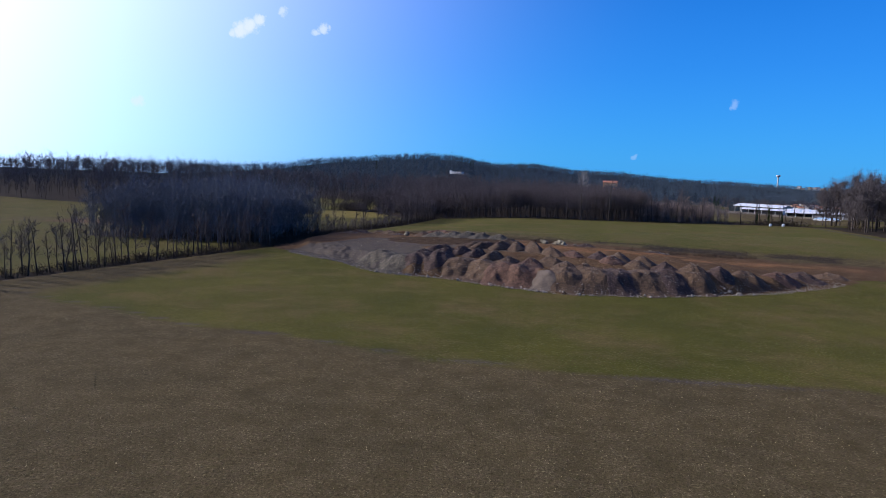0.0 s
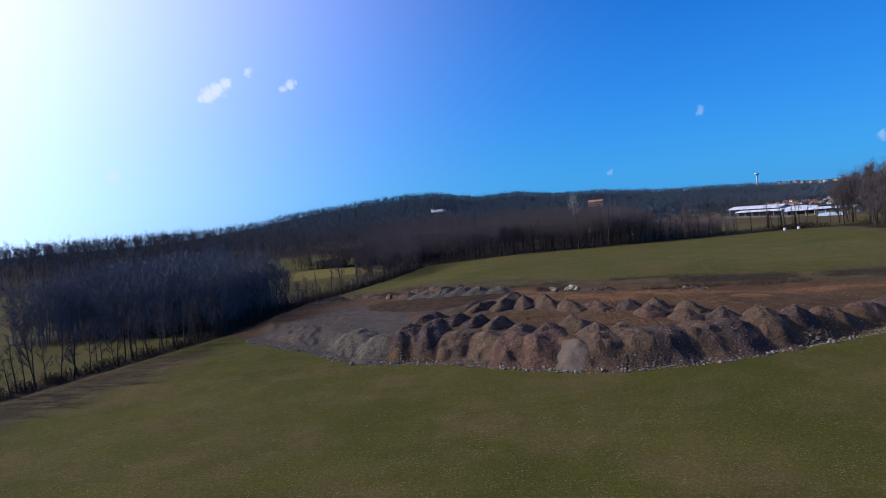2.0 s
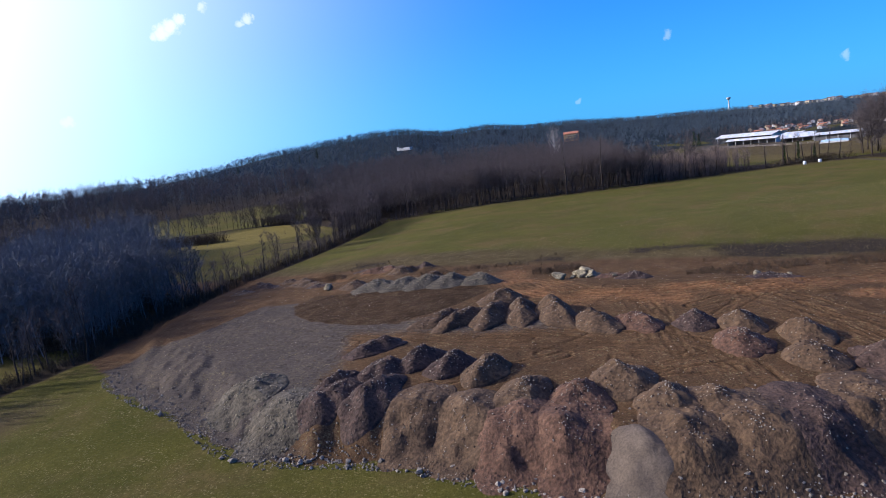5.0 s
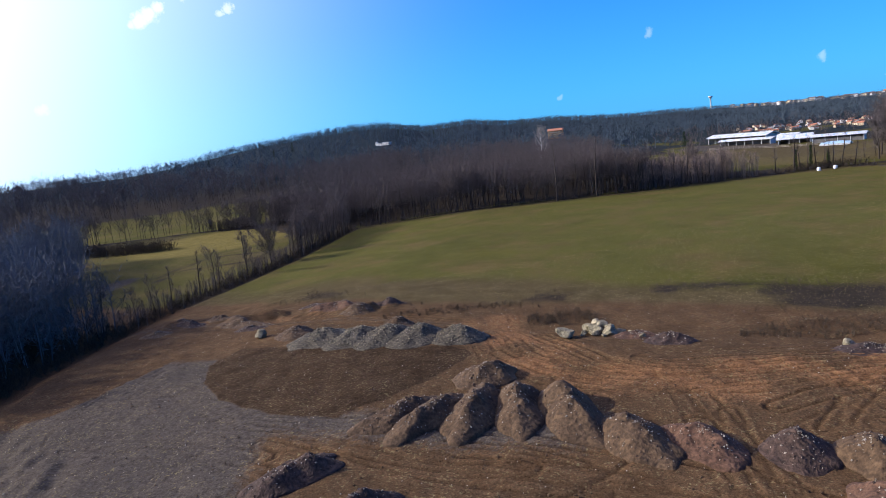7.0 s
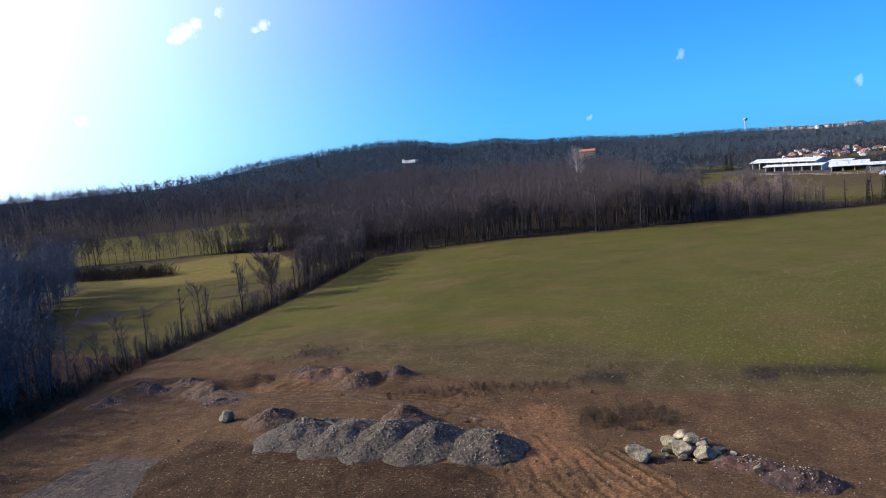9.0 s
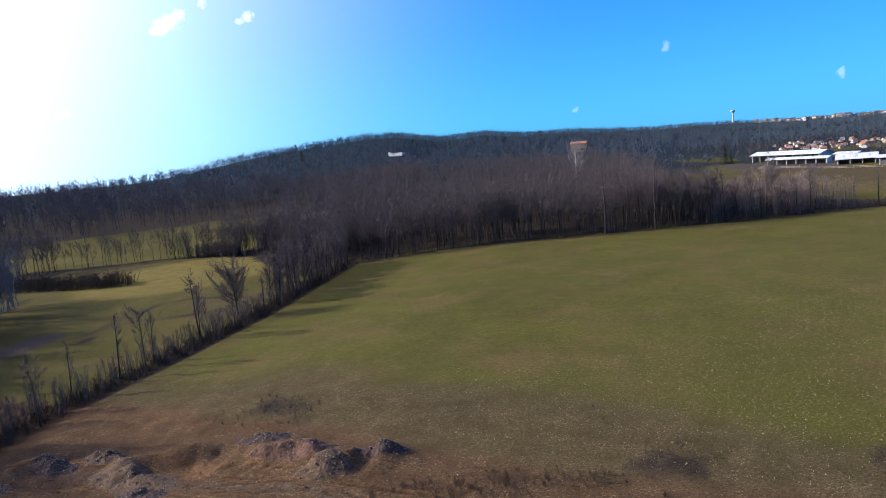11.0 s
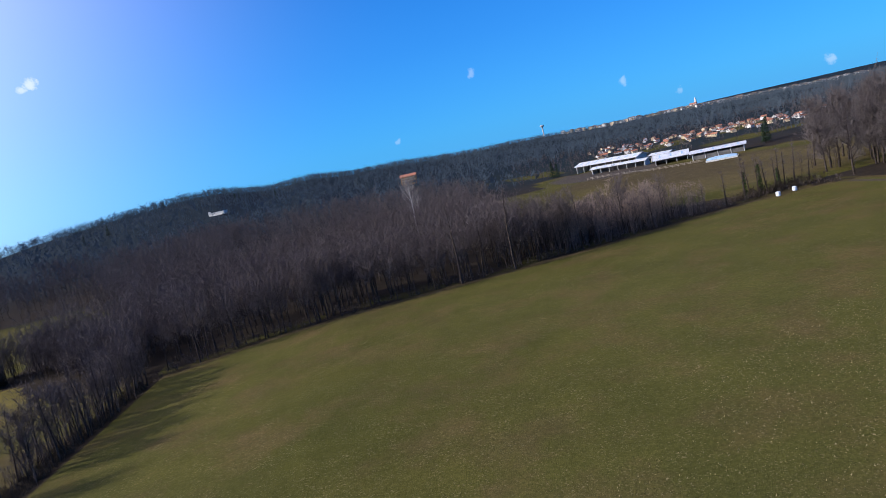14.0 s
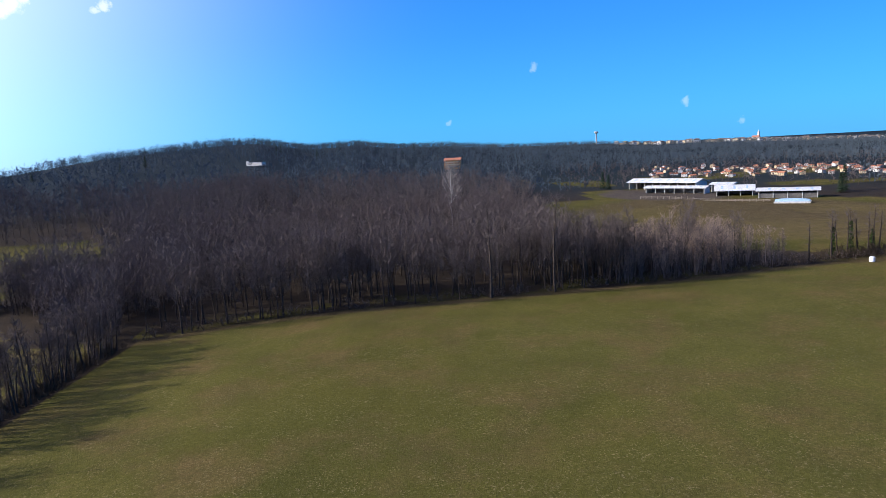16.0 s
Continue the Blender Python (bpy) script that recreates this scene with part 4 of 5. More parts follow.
forest("wood_brush", "dark undergrowth along the wood beside the hedge", scatter(420, lambda x, y: in_left_wood(x, y) & (x > np.interp(y, HY, HX) - 26), (-100, 160), (-58, 225), 26), bank_kinds, (1.0, 2.2), M_BRAMBLE, M_BRAMBLE, 27)
forest("meadow_thicket", "dark bramble thicket reaching into the small meadow", scatter(330, lambda x, y: np.hypot((x + 122) / 24, (y - 306 + 0.2 * (x + 114)) / 5.5) < 1, (-146, 290), (-96, 320), 67), bank_kinds, (1.1, 2.2), M_BRAMBLE, M_BRAMBLE, 68)
for name, label, cx, cy, rx, ry, count, sizes in [
    ("dead_weeds", "dark dead weeds behind the pale rocks", 5.8, 172.6, 4.5, 2.4, 130, (0.3, 0.62)),
    ("dead_weeds", "belt of dark dead weeds along the meadow", -7.0, 182.0, 11.0, 1.6, 130, (0.25, 0.5)),
    ("dead_weeds", "wide patch of dark dead weeds beside the track", 31.0, 160.5, 9.0, 2.8, 240, (0.22, 0.5)),
    ("dead_weeds", "dark dead weeds between track and meadow", 46.0, 158.5, 8.0, 2.2, 160, (0.22, 0.48)),
    ("track_brush", "dark brush under the row of trees by the bales", 116.0, 318.5, 16.0, 2.6, 150, (0.9, 1.7)),
]:
    spots = scatter(count, lambda x, y: np.hypot((x - cx) / rx, (y - cy) / ry) + 0.3 * fractal(x, y, 3, 94, 3) < 1, (cx - rx, cy - ry), (cx + rx, cy + ry), 95 + count)
    forest(name, label, spots, bank_kinds, sizes, M_BRAMBLE, M_BRAMBLE, 96 + count)
edge_places = [(x, float(wood_front(x)) + abs(rng.gauss(0, 2.5)) + 0.8) for x in (rng.uniform(-41, 128) for _ in range(330))]
forest("wood_edge_brush", "low leafless undergrowth at the wood's edge", edge_places, bank_kinds, (0.5, 1.3), M_BRAMBLE, M_TWIG, 24)
scrub_places = []
while len(scrub_places) < 700:
    x = rng.uniform(-44, 90)
    y = float(np.interp(x, RX, RY)) + rng.uniform(-3, 15)
    if float(fractal(np.array([x]), np.array([y]), 14, 78, 4)[0]) > 0.12:
        scrub_places.append((x, y))
forest("scrub", "knee-high dead weeds behind the dirt", scrub_places, bank_kinds, (0.15, 0.42), M_BRAMBLE, M_BRAMBLE, 25)


# ---- spoil heaps ----
def heap_mesh(name, cx, cy, length, width, height, turn, material, seed, peak=0.0, sharp=1.15):
    """A tipped heap that follows the ground beneath it and sinks into it at its rim."""
    rings, around = 21, 54
    a = np.linspace(0, 2 * np.pi, around, endpoint=False)
    rho = np.linspace(0, 1, rings + 1)[1:]
    u = np.concatenate([[0], np.outer(rho, np.cos(a)).ravel()])
    v = np.concatenate([[0], np.outer(rho, np.sin(a)).ravel()])
    wob = 1 + 0.16 * vnoise(np.cos(a) * 2 + seed * 3.1, np.sin(a) * 2 + seed, 1.0, seed)
    w = np.concatenate([[1], np.tile(wob, rings)])
    lx, ly = u * w * width / 2, v * w * length / 2
    c, s = np.cos(turn), np.sin(turn)
    x, y = cx + c * lx - s * ly, cy + s * lx + c * ly
    v2 = v - peak * (1 - np.hypot(u, v))
    r = np.clip((np.abs(u) ** 2 + np.abs(v2) ** (2 + 0.8 * min(2.0, length / width - 1))) ** 0.5, 0, 1)
    prof = np.clip(1.14 - np.sqrt(r**2 + 0.08), 0, 1) ** 1.2
    z = land(x, y) - 0.12 + height * prof * (1 + 0.3 * fractal(x, y, 2.4, seed, 3))
    z += min(0.36, 0.3 * height) * fractal(x, y, 1.1, seed + 5, 5) * np.clip(1.2 - r, 0, 1) - 0.3 * (np.hypot(u, v) > 0.985)
    base = land_at(cx, cy)
    verts = np.stack([x - cx, y - cy, z - base], 1)
    faces = []
    for k in range(around):
        faces.append((0, 1 + k, 1 + (k + 1) % around))
    for q in range(rings - 1):
        for k in range(around):
            p0, p1 = 1 + q * around + k, 1 + q * around + (k + 1) % around
            faces += [(p0, p0 + around, p1 + around), (p0, p1 + around, p1)]
    ob = new(name, mesh_from(name, verts, faces, material, True))
    ob.location = (cx, cy, base)
    return ob


SOIL_NAMES = ["brown earth", "dark brown earth", "reddish earth", "grey gravel", "pale tan sand"]
# x, y, length, width, height, turn in degrees, soil
HEAPS = [
    (-17.8, 138, 6.8, 3.4, 1.4, -55, 1), (-12.4, 132.2, 6.4, 3.6, 1.7, -40, 1), (-9.2, 129.6, 6.2, 3.8, 1.8, -32, 1), (-6.0, 127.4, 6.6, 3.9, 1.9, -25, 0),
    (-16.2, 130.2, 6.4, 3.8, 1.6, -38, 1), (-20.2, 128.4, 6.0, 3.6, 1.3, -45, 1), (-3.0, 121.6, 6.8, 4.4, 1.5, -16, 0), (1.3, 119.4, 6.6, 4.6, 1.5, -8, 2), (5.0, 122.0, 7.0, 4.8, 1.8, 4, 0), (7.6, 117.0, 6.0, 4.3, 1.45, -5, 0), (10.8, 116.0, 6.2, 4.4, 1.4, 5, 0),
    (-11.0, 146.4, 8.5, 3.6, 1.4, -50, 0), (-8.4, 145.6, 9.0, 3.4, 1.6, -36, 0), (-5.0, 145.8, 9.5, 3.6, 1.8, -18, 0), (-1.6, 145.4, 9.5, 3.6, 1.9, -4, 0), (2.4, 143.4, 9.5, 4.0, 2.0, 10, 0),
    (6.2, 139.0, 8.5, 4.2, 1.7, 16, 0), (10.2, 137.4, 7.5, 4.0, 1.5, 22, 2), (-4.0, 152.6, 5.6, 4.6, 1.8, -60, 0),
    (15.4, 135.2, 5.5, 4.0, 1.5, 0, 1), (19.2, 133.4, 6.0, 4.2, 1.8, 0, 0), (23.0, 128.8, 6.0, 3.8, 1.7, 5, 0), (17.0, 127.5, 6.5, 4.2, 1.7, 0, 2), (21.0, 122.6, 6.5, 4.2, 1.7, 0, 0),
    (25.5, 121.0, 6.0, 4.0, 1.7, 5, 1), (30.0, 119.0, 6.5, 4.2, 1.8, 8, 0), (34.5, 119.5, 6.0, 4.0, 1.7, 15, 1),
    # crests along the rim and the lobes that run down the face
    (-30.0, 130.5, 9.0, 6.5, 1.2, -35, 3), (-24.6, 125.0, 9.0, 6.0, 1.5, -20, 3), (-20.0, 125.5, 8.0, 4.6, 1.5, -20, 1), (-16.0, 124.6, 8.5, 4.4, 1.6, -15, 1), (-12.0, 122.0, 9.0, 4.6, 1.7, -15, 0),
    (-8.0, 119.8, 9.5, 4.6, 1.7, -12, 0), (-4.2, 117.0, 10.0, 4.6, 1.7, -12, 2), (-0.2, 115.6, 10.0, 4.6, 1.7, -8, 2), (3.9, 111.0, 6.4, 5.8, 0.62, 10, 4), (7.6, 113.8, 10.0, 4.8, 1.7, 0, 0),
    (12.0, 112.6, 10.0, 5.0, 1.5, 0, 0), (16.5, 112.2, 10.0, 5.0, 1.6, 0, 1), (21.0, 112.4, 10.0, 5.0, 1.7, 3, 0), (25.5, 113.0, 9.5, 4.6, 1.7, 8, 1), (29.5, 114.2, 9.0, 4.4, 1.7, 15, 0),
    (40.5, 121.5, 7.0, 5.0, 1.5, 25, 0), (47.5, 126.0, 7.0, 5.0, 1.4, 30, 2), (54.0, 131.0, 7.0, 5.0, 1.4, 35, 1), (60.5, 136.0, 6.0, 4.4, 1.2, 35, 0), (69.0, 115.0, 8.0, 6.0, 1.5, 20, 3),
    # row of gravel heaps at the back
    (-27.5, 176.3, 5.0, 4.6, 1.3, 0, 0), (-22.9, 171.6, 7.6, 6.4, 1.35, -30, 3), (-18.6, 169.8, 7.8, 6.0, 1.4, -30, 3), (-14.7, 168.6, 8.0, 5.8, 1.5, -30, 3), (-10.9, 167.6, 7.8, 5.8, 1.5, -30, 3), (-6.2, 166.2, 7.2, 6.2, 1.6, -20, 3), (-13.5, 174.0, 5.0, 4.6, 1.5, 0, 0),
    (12.4, 161.9, 4.0, 4.6, 0.9, 0, 2), (14.8, 158.8, 4.2, 4.6, 1.1, 0, 1), (30.5, 152.0, 4.0, 7.0, 0.8, 0, 1), (-47.5, 191.5, 3.2, 5.0, 0.8, -30, 1), (-43.0, 192.5, 3.0, 5.0, 0.9, -20, 0), (-50.5, 187.0, 3.4, 4.6, 0.7, 20, 0), (-36.0, 184.6, 3.0, 4.6, 0.7, 10, 1), (-28.5, 194.0, 3.0, 5.0, 0.8, 0, 1), (-21.0, 186.2, 3.0, 5.0, 0.7, -15, 0), (-16.5, 188.5, 2.6, 4.6, 0.6, 5, 1), (-38.0, 187.5, 4.0, 9.0, 0.9, -20, 0), (-24.0, 190.0, 3.6, 8.0, 0.9, 0, 2),
]
for k, (x, y, length, width, height, turn, soil) in enumerate(HEAPS):
    if y < 118 + 0.35 * abs(x) and length > 8 and x < 35:  # lobes of the face run into one another
        width, height, length, y = width * 1.2, height * 0.5, length * 1.1, float(np.interp(x, FX, FY)) + 5.2
    ob = heap_mesh("mound", x, y, length * 1.12, width * 1.22, height * 1.08, radians(turn), M_SOIL[soil], 200 + 7 * k, peak=0.5 if length > 11 else 0.15)
    size = "long" if length > 8 else "rounded" if abs(length - width) < 1.2 else "elongated"
    tagged(ob, f"{size} tipped heap of {SOIL_NAMES[soil]} on the fill", "mound", "tipped mounds")


# ---- stones ----
def rock_mesh(name, seed, size, squash, material, cuts=2, jag=0.16):
    bm = bmesh.new()
    bmesh.ops.create_icosphere(bm, subdivisions=cuts, radius=0.5)
    rs = np.random.RandomState(seed)
    planes = [(Vector(rs.normal(size=3)).normalized(), rs.uniform(0.24, 0.4)) for _ in range(11)]
    for v in bm.verts:
        for n, d in planes:
            over = v.co.dot(n) - d
            if over > 0:
                v.co -= n * over
        v.co *= 1 + jag * noise.noise(v.co * 3.2 + Vector((seed, 0, 0)))
        v.co = Vector((v.co.x * size * squash[0], v.co.y * size * squash[1], v.co.z * size * squash[2]))
    me = bpy.data.meshes.new(name)
    bm.to_mesh(me)
    bm.free()
    me.materials.append(material)
    return me


def set_rock(name, me, x, y, label, group="", sink=0.3, turn=0, lift=0.0):
    ob = tagged(new(name, me), label, "rock", group)
    h = me.vertices and max(v.co.z for v in me.vertices)
    ob.matrix_basis = pose(x, y, land_at(x, y) + h * (1 - sink) + lift, 0, 0, turn)
    return ob


set_rock("boulder", rock_mesh("boulder", 1, 2.6, (1.0, 0.75, 0.7), M_PALE, 3), 5.2, 163.6, "large pale grey boulder lying on the dirt")
set_rock("boulder", rock_mesh("boulder", 2, 1.7, (1.0, 0.9, 0.9), M_PALE, 3), -32.3, 177.6, "pale boulder beside the gravel heaps")
for k, (x, y, s, up) in enumerate([(8.6, 164.6, 2.1, 0), (10.0, 165.4, 2.0, 0), (9.2, 166.4, 2.1, 0.2), (7.9, 166.2, 1.6, 0), (9.7, 163.6, 1.7, 0), (10.8, 164.2, 1.2, 0), (8.2, 163.2, 0.9, 0), (9.3, 165.3, 1.5, 0.7), (8.8, 166.0, 1.2, 0.9), (11.4, 165.6, 1.1, 0), (7.0, 163.9, 0.7, 0), (10.4, 166.6, 1.3, 0.1), (9.9, 164.5, 1.0, 0.7), (8.1, 165.2, 1.1, 0.5), (11.0, 163.2, 0.8, 0), (7.4, 165.0, 0.9, 0), (9.0, 162.6, 0.7, 0), (12.2, 164.4, 0.7, 0)]):
    set_rock("rock", rock_mesh("rock", 20 + k, s, (1.1, 0.9, 0.65), M_PALE, 3), x, y, "pale cream rock in a jumbled rock pile", "pile of pale rocks", 0.25, 37 * k, up)
for k, (x, y, s) in enumerate([(-20.6, 172.6, 1.2), (-19.6, 171.4, 1.0), (-21.2, 171.0, 0.9), (-16.4, 172.2, 1.0), (29.0, 153.5, 1.3), (32.5, 152.8, 0.9), (30.8, 151.8, 0.8), (12.5, 160.5, 0.8)]):
    set_rock("rock", rock_mesh("rock", 40 + k, s, (1.0, 0.9, 0.75), M_PALE, 2), x, y, "loose pale rock on the dirt", "loose rocks", 0.2, 51 * k)

stone_models = [rock_mesh("stone", 60 + k, 1.0, (1.0, 0.85, 0.7), M_STONE, 1) for k in range(6)]
rs = np.random.RandomState(5)
count = 0
while count < 230:
    x = rs.uniform(-50, 42)
    y = float(np.interp(x, FX, FY)) + abs(rs.normal(0, 1.3)) - 0.9
    s = float(np.clip(rs.lognormal(-0.95, 0.45), 0.18, 0.95))
    if x > -28 or rs.rand() < 0.35:
        ob = tagged(new("stone", stone_models[count % 6]), "loose grey-brown stone at the foot of the fill", "rock", "stones at the foot of the fill")
        ob.matrix_basis = pose(x, y, land_at(x, y) + 0.12 * s, rs.uniform(-20, 20), rs.uniform(-20, 20), rs.uniform(0, 360))
        ob.scale = (s, s, s)
        count += 1


def rubble(name, label, places, sizes, material, seed, above=0.3):
    """Many small stones as one object of stuff."""
    rs = np.random.RandomState(seed)
    base = np.array([(1, 0, 0), (-1, 0, 0), (0, 1, 0), (0, -1, 0), (0, 0, 1), (0, 0, -1)], float) * 0.5
    faces = np.array([(0, 2, 4), (2, 1, 4), (1, 3, 4), (3, 0, 4), (2, 0, 5), (1, 2, 5), (3, 1, 5), (0, 3, 5)])
    places = np.asarray(places)
    zs = places[:, 2] if places.shape[1] == 3 else land(places[:, 0], places[:, 1])
    got = []
    for (x, y), z in zip(places[:, :2], zs):
        s = rs.uniform(*sizes) * rs.uniform(0.6, 1.0)
        q = Euler(rs.uniform(0, 6.28, 3)).to_matrix()
        v = (base * rs.uniform(0.6, 1.2, (6, 1)) * (1, 0.9, 0.75) * s) @ np.array(q)
        got.append((v + (x, y, z + above * s * 0.3), faces))
    ob = tagged(new(name, mesh_from(name, *gather(got), material)), label, "rubble", kind="stuff")
    return ob


def on_heaps(count, seed, kinds):
    """Places on top of the heaps of the given soils."""
    rs = np.random.RandomState(seed)
    heaps = [o for o in scene.objects if o.name.startswith("mound") and M_SOIL.index(o.data.materials[0]) in kinds]
    out = []
    for k in range(count):
        o = heaps[rs.randint(len(heaps))]
        v = o.data.vertices[rs.randint(1, len(o.data.vertices) - 120)].co
        out.append((o.location.x + v.x, o.location.y + v.y, o.location.z + v.z))
    return out


def down_face(count, seed):
    """Places on the tipped face, thickest towards its foot."""
    rs = np.random.RandomState(seed)
    x = rs.uniform(-55, 60, count)
    return np.stack([x, np.interp(x, FX, FY) - 0.8 + np.abs(rs.normal(0, 2.8, count)) * rs.choice([0.5, 1.0, 1.6], count)], 1)


rubble("face_rubble", "small stones on the face of the fill", down_face(4200, 31), (0.09, 0.4), M_STONE, 32)
rubble("heap_rubble", "pebbles on the tipped heaps", on_heaps(6000, 33, (0, 1, 2, 3)), (0.07, 0.26), M_STONE, 34)
rubble("gravel_heap_rubble", "pale broken stone on the gravel heaps", on_heaps(1100, 35, (3,)), (0.1, 0.42), M_PALE, 36)
rubble("dark_clods", "dark clods on the face and the heaps", on_heaps(2600, 39, (0, 1, 2)), (0.1, 0.32), M_SOIL[1], 40)
rubble("ground_rubble", "clods and pebbles scattered on the dirt", scatter(3600, lambda x, y: dirt_mask(x, y) > 0.8, (-50, 110), (60, 190), 37), (0.08, 0.3), M_SOIL[0], 38)
rubble("pale_pebbles", "pale pebbles scattered on the fill", scatter(1500, lambda x, y: dirt_mask(x, y) > 0.8, (-50, 110), (60, 190), 63), (0.07, 0.22), M_STONE, 64)


# ---- grass ----
def tufts(name, label, places, height, material, seed):
    rs = np.random.RandomState(seed)
    places = np.asarray(places)
    z = land(places[:, 0], places[:, 1])
    n = len(places)
    base = np.stack([places[:, 0], places[:, 1], z - 0.02], 1)
    a = rs.uniform(0, 6.283, n)
    side = np.stack([np.cos(a), np.sin(a), 0 * a], 1) * rs.uniform(0.03, 0.09, (n, 1))
    tip = base + np.stack([rs.normal(0, 0.06, n), rs.normal(0, 0.06, n), height * rs.uniform(0.5, 1.3, n)], 1)
    verts = np.stack([base - side, base + side, tip], 1).reshape(-1, 3)
    ob = tagged(new(name, mesh_from(name, verts, np.arange(3 * n).reshape(n, 3), material)), label, "grass", kind="stuff")
    return ob


M_GRASS = bark("grass_tufts", (0.05, 0.068, 0.014), (0.115, 0.12, 0.035))
M_DRY = bark("dry_tufts", (0.12, 0.095, 0.04), (0.24, 0.2, 0.11))
near_grass = scatter(26000, lambda x, y: (fill_depth(x, y) < -0.6) & (y > np.interp(x, SX, SY)) & (x > np.interp(y, HY, HX) + 2), (-80, 60), (70, 155), 41)
tufts("meadow_tufts", "short green winter grass tufts", near_grass, 0.07, M_GRASS, 42)
tufts("stubble_tufts", "short dry tufts on the stubble field", scatter(22000, lambda x, y: y < np.interp(x, SX, SY), (-70, 18), (70, 85), 43), 0.07, M_DRY, 44)
far_grass = scatter(20000, lambda x, y: (y > np.interp(x, RX, RY) + 2) & (x > np.interp(y, HY, HX) + 2) & (y < 205 + 30 * step(x, 0, 60) + 8 * fractal(x, y, 15, 93, 3)), (-60, 155), (100, 262), 45)
tufts("far_meadow_tufts", "pale winter grass tufts on the far meadow", far_grass, 0.12, M_DRY, 46)


# ---- round bales ----
def bale(x, y, turn):
    ob = tagged(new("wrapped_bale"), "white plastic-wrapped round straw bale standing on the grass", "bale", "wrapped bales")
    bm = bmesh.new()
    bmesh.ops.create_cone(bm, cap_ends=True, segments=28, radius1=0.58, radius2=0.58, depth=1.15, matrix=Matrix.Translation((0, 0, 0.57)))
    bmesh.ops.bevel(bm, geom=[e for e in bm.edges if abs(e.verts[0].co.z - e.verts[1].co.z) < 0.01], offset=0.13, segments=3, affect="EDGES")
    for v in bm.verts:
        v.co.xy *= 1 + 0.03 * noise.noise(v.co * 4)
    wrapping = part("wrapping", bm, M_WRAP, ob)
    bm = bmesh.new()
    for z in (0.3, 0.57, 0.85):
        bmesh.ops.create_cone(bm, segments=28, radius1=0.60, radius2=0.60, depth=0.03, matrix=Matrix.Translation((0, 0, z)))
    part("film_edge", bm, M_WRAP, wrapping)
    ob.matrix_basis = pose(x, y, land_at(x, y) - 0.03, 0, 0, turn)


bale(110.0, 311.0, 10)
bale(116.0, 312.4, 50)


# ---- farm sheds, houses ----
def gable(length, width, eaves, rise, overhang=0.6, thick=0.18):
    """A pitched roof with thickness, ridge along y."""
    bm = bmesh.new()
    w, h = width / 2 + overhang, length / 2 + overhang
    drop = rise * overhang / (width / 2)
    for sx in (-1, 1):
        lo = [bm.verts.new((sx * w, sy * h, eaves - drop)) for sy in (-1, 1)]
        hi = [bm.verts.new((0, sy * h, eaves + rise)) for sy in (-1, 1)]
        lo2 = [bm.verts.new((v.co.x, v.co.y, v.co.z + thick)) for v in lo]
        hi2 = [bm.verts.new((v.co.x, v.co.y, v.co.z + thick)) for v in hi]
        for f in ((lo[0], lo[1], hi[1], hi[0]), (lo2[0], hi2[0], hi2[1], lo2[1]), (lo[0], lo2[0], lo2[1], lo[1]), (lo[0], hi[0], hi2[0], lo2[0]), (lo[1], lo2[1], hi2[1], hi[1])):
            bm.faces.new(f)
    bmesh.ops.recalc_face_normals(bm, faces=bm.faces)
    return bm


def shed(name, label, x, y, turn, length, width, eaves, rise, walls, open_side=True):
    """A long farm shed: posts, back walls, roof; ridge along local y."""
    ob = tagged(new(name), label, "farm shed")
    roof = part("roof", gable(length, width, eaves, rise, 0.9, 0.25), M_METAL_ROOF, ob, "pale metal roof")
    bm = bmesh.new()
    box(bm, (0.7, length + 1.6, 0.14), (0, 0, eaves + rise + 0.27), 0, 0.05)
    part("ridge_cap", bm, M_CONCRETE, roof)
    for k in range(int(length / 6)):
        bm = bmesh.new()
        bmesh.ops.create_cube(bm, size=1.0, matrix=Matrix.Translation((-width / 4, -length / 2 + 3 + 6 * k, eaves + rise / 2 + 0.27)) @ Matrix.Rotation(-math.atan2(rise, width / 2), 4, "Y") @ Matrix.Diagonal((width * 0.3, 1.0, 0.05, 1)))
        part("roof_light", bm, M_BLUE_SHEET, roof)
    bm = bmesh.new()
    box(bm, (0.25, length - 0.6, eaves - 0.1), (width / 2 - 0.2, 0, eaves / 2 - 0.3))
    part("wall", bm, walls, ob)
    for sy in (-1, 1):
        bm = bmesh.new()
        o = sy * (length / 2 - 0.3)
        vs = [bm.verts.new(p) for p in ((-width / 2 + 0.2, o, -0.6), (width / 2 - 0.2, o, -0.6), (width / 2 - 0.2, o, eaves), (0, o, eaves + rise - 0.1), (-width / 2 + 0.2, o, eaves))]
        f = bm.faces.new(vs)
        e = bmesh.ops.extrude_face_region(bm, geom=[f])
        bmesh.ops.translate(bm, vec=(0, -sy * 0.2, 0), verts=[g for g in e["geom"] if isinstance(g, bmesh.types.BMVert)])
        bmesh.ops.recalc_face_normals(bm, faces=bm.faces)
        part("end_wall", bm, M_WHITE_WALL, ob)
    bays = max(3, int(length / 6))
    for k in range(bays + 1):
        bm = bmesh.new()
        box(bm, (0.35, 0.35, eaves + 0.5), (-width / 2 + 0.3, -length / 2 + 0.5 + (length - 1) * k / bays, eaves / 2 - 0.35))
        part("post", bm, M_CONCRETE, ob)
    if not open_side:
        bm = bmesh.new()
        box(bm, (0.25, length - 0.8, eaves * 0.75), (-width / 2 + 0.6, 0, eaves * 0.375 - 0.3))
        part("front_wall", bm, walls, ob)
    ob.matrix_basis = pose(x, y, land_at(x, y), 0, 0, turn)
    return ob


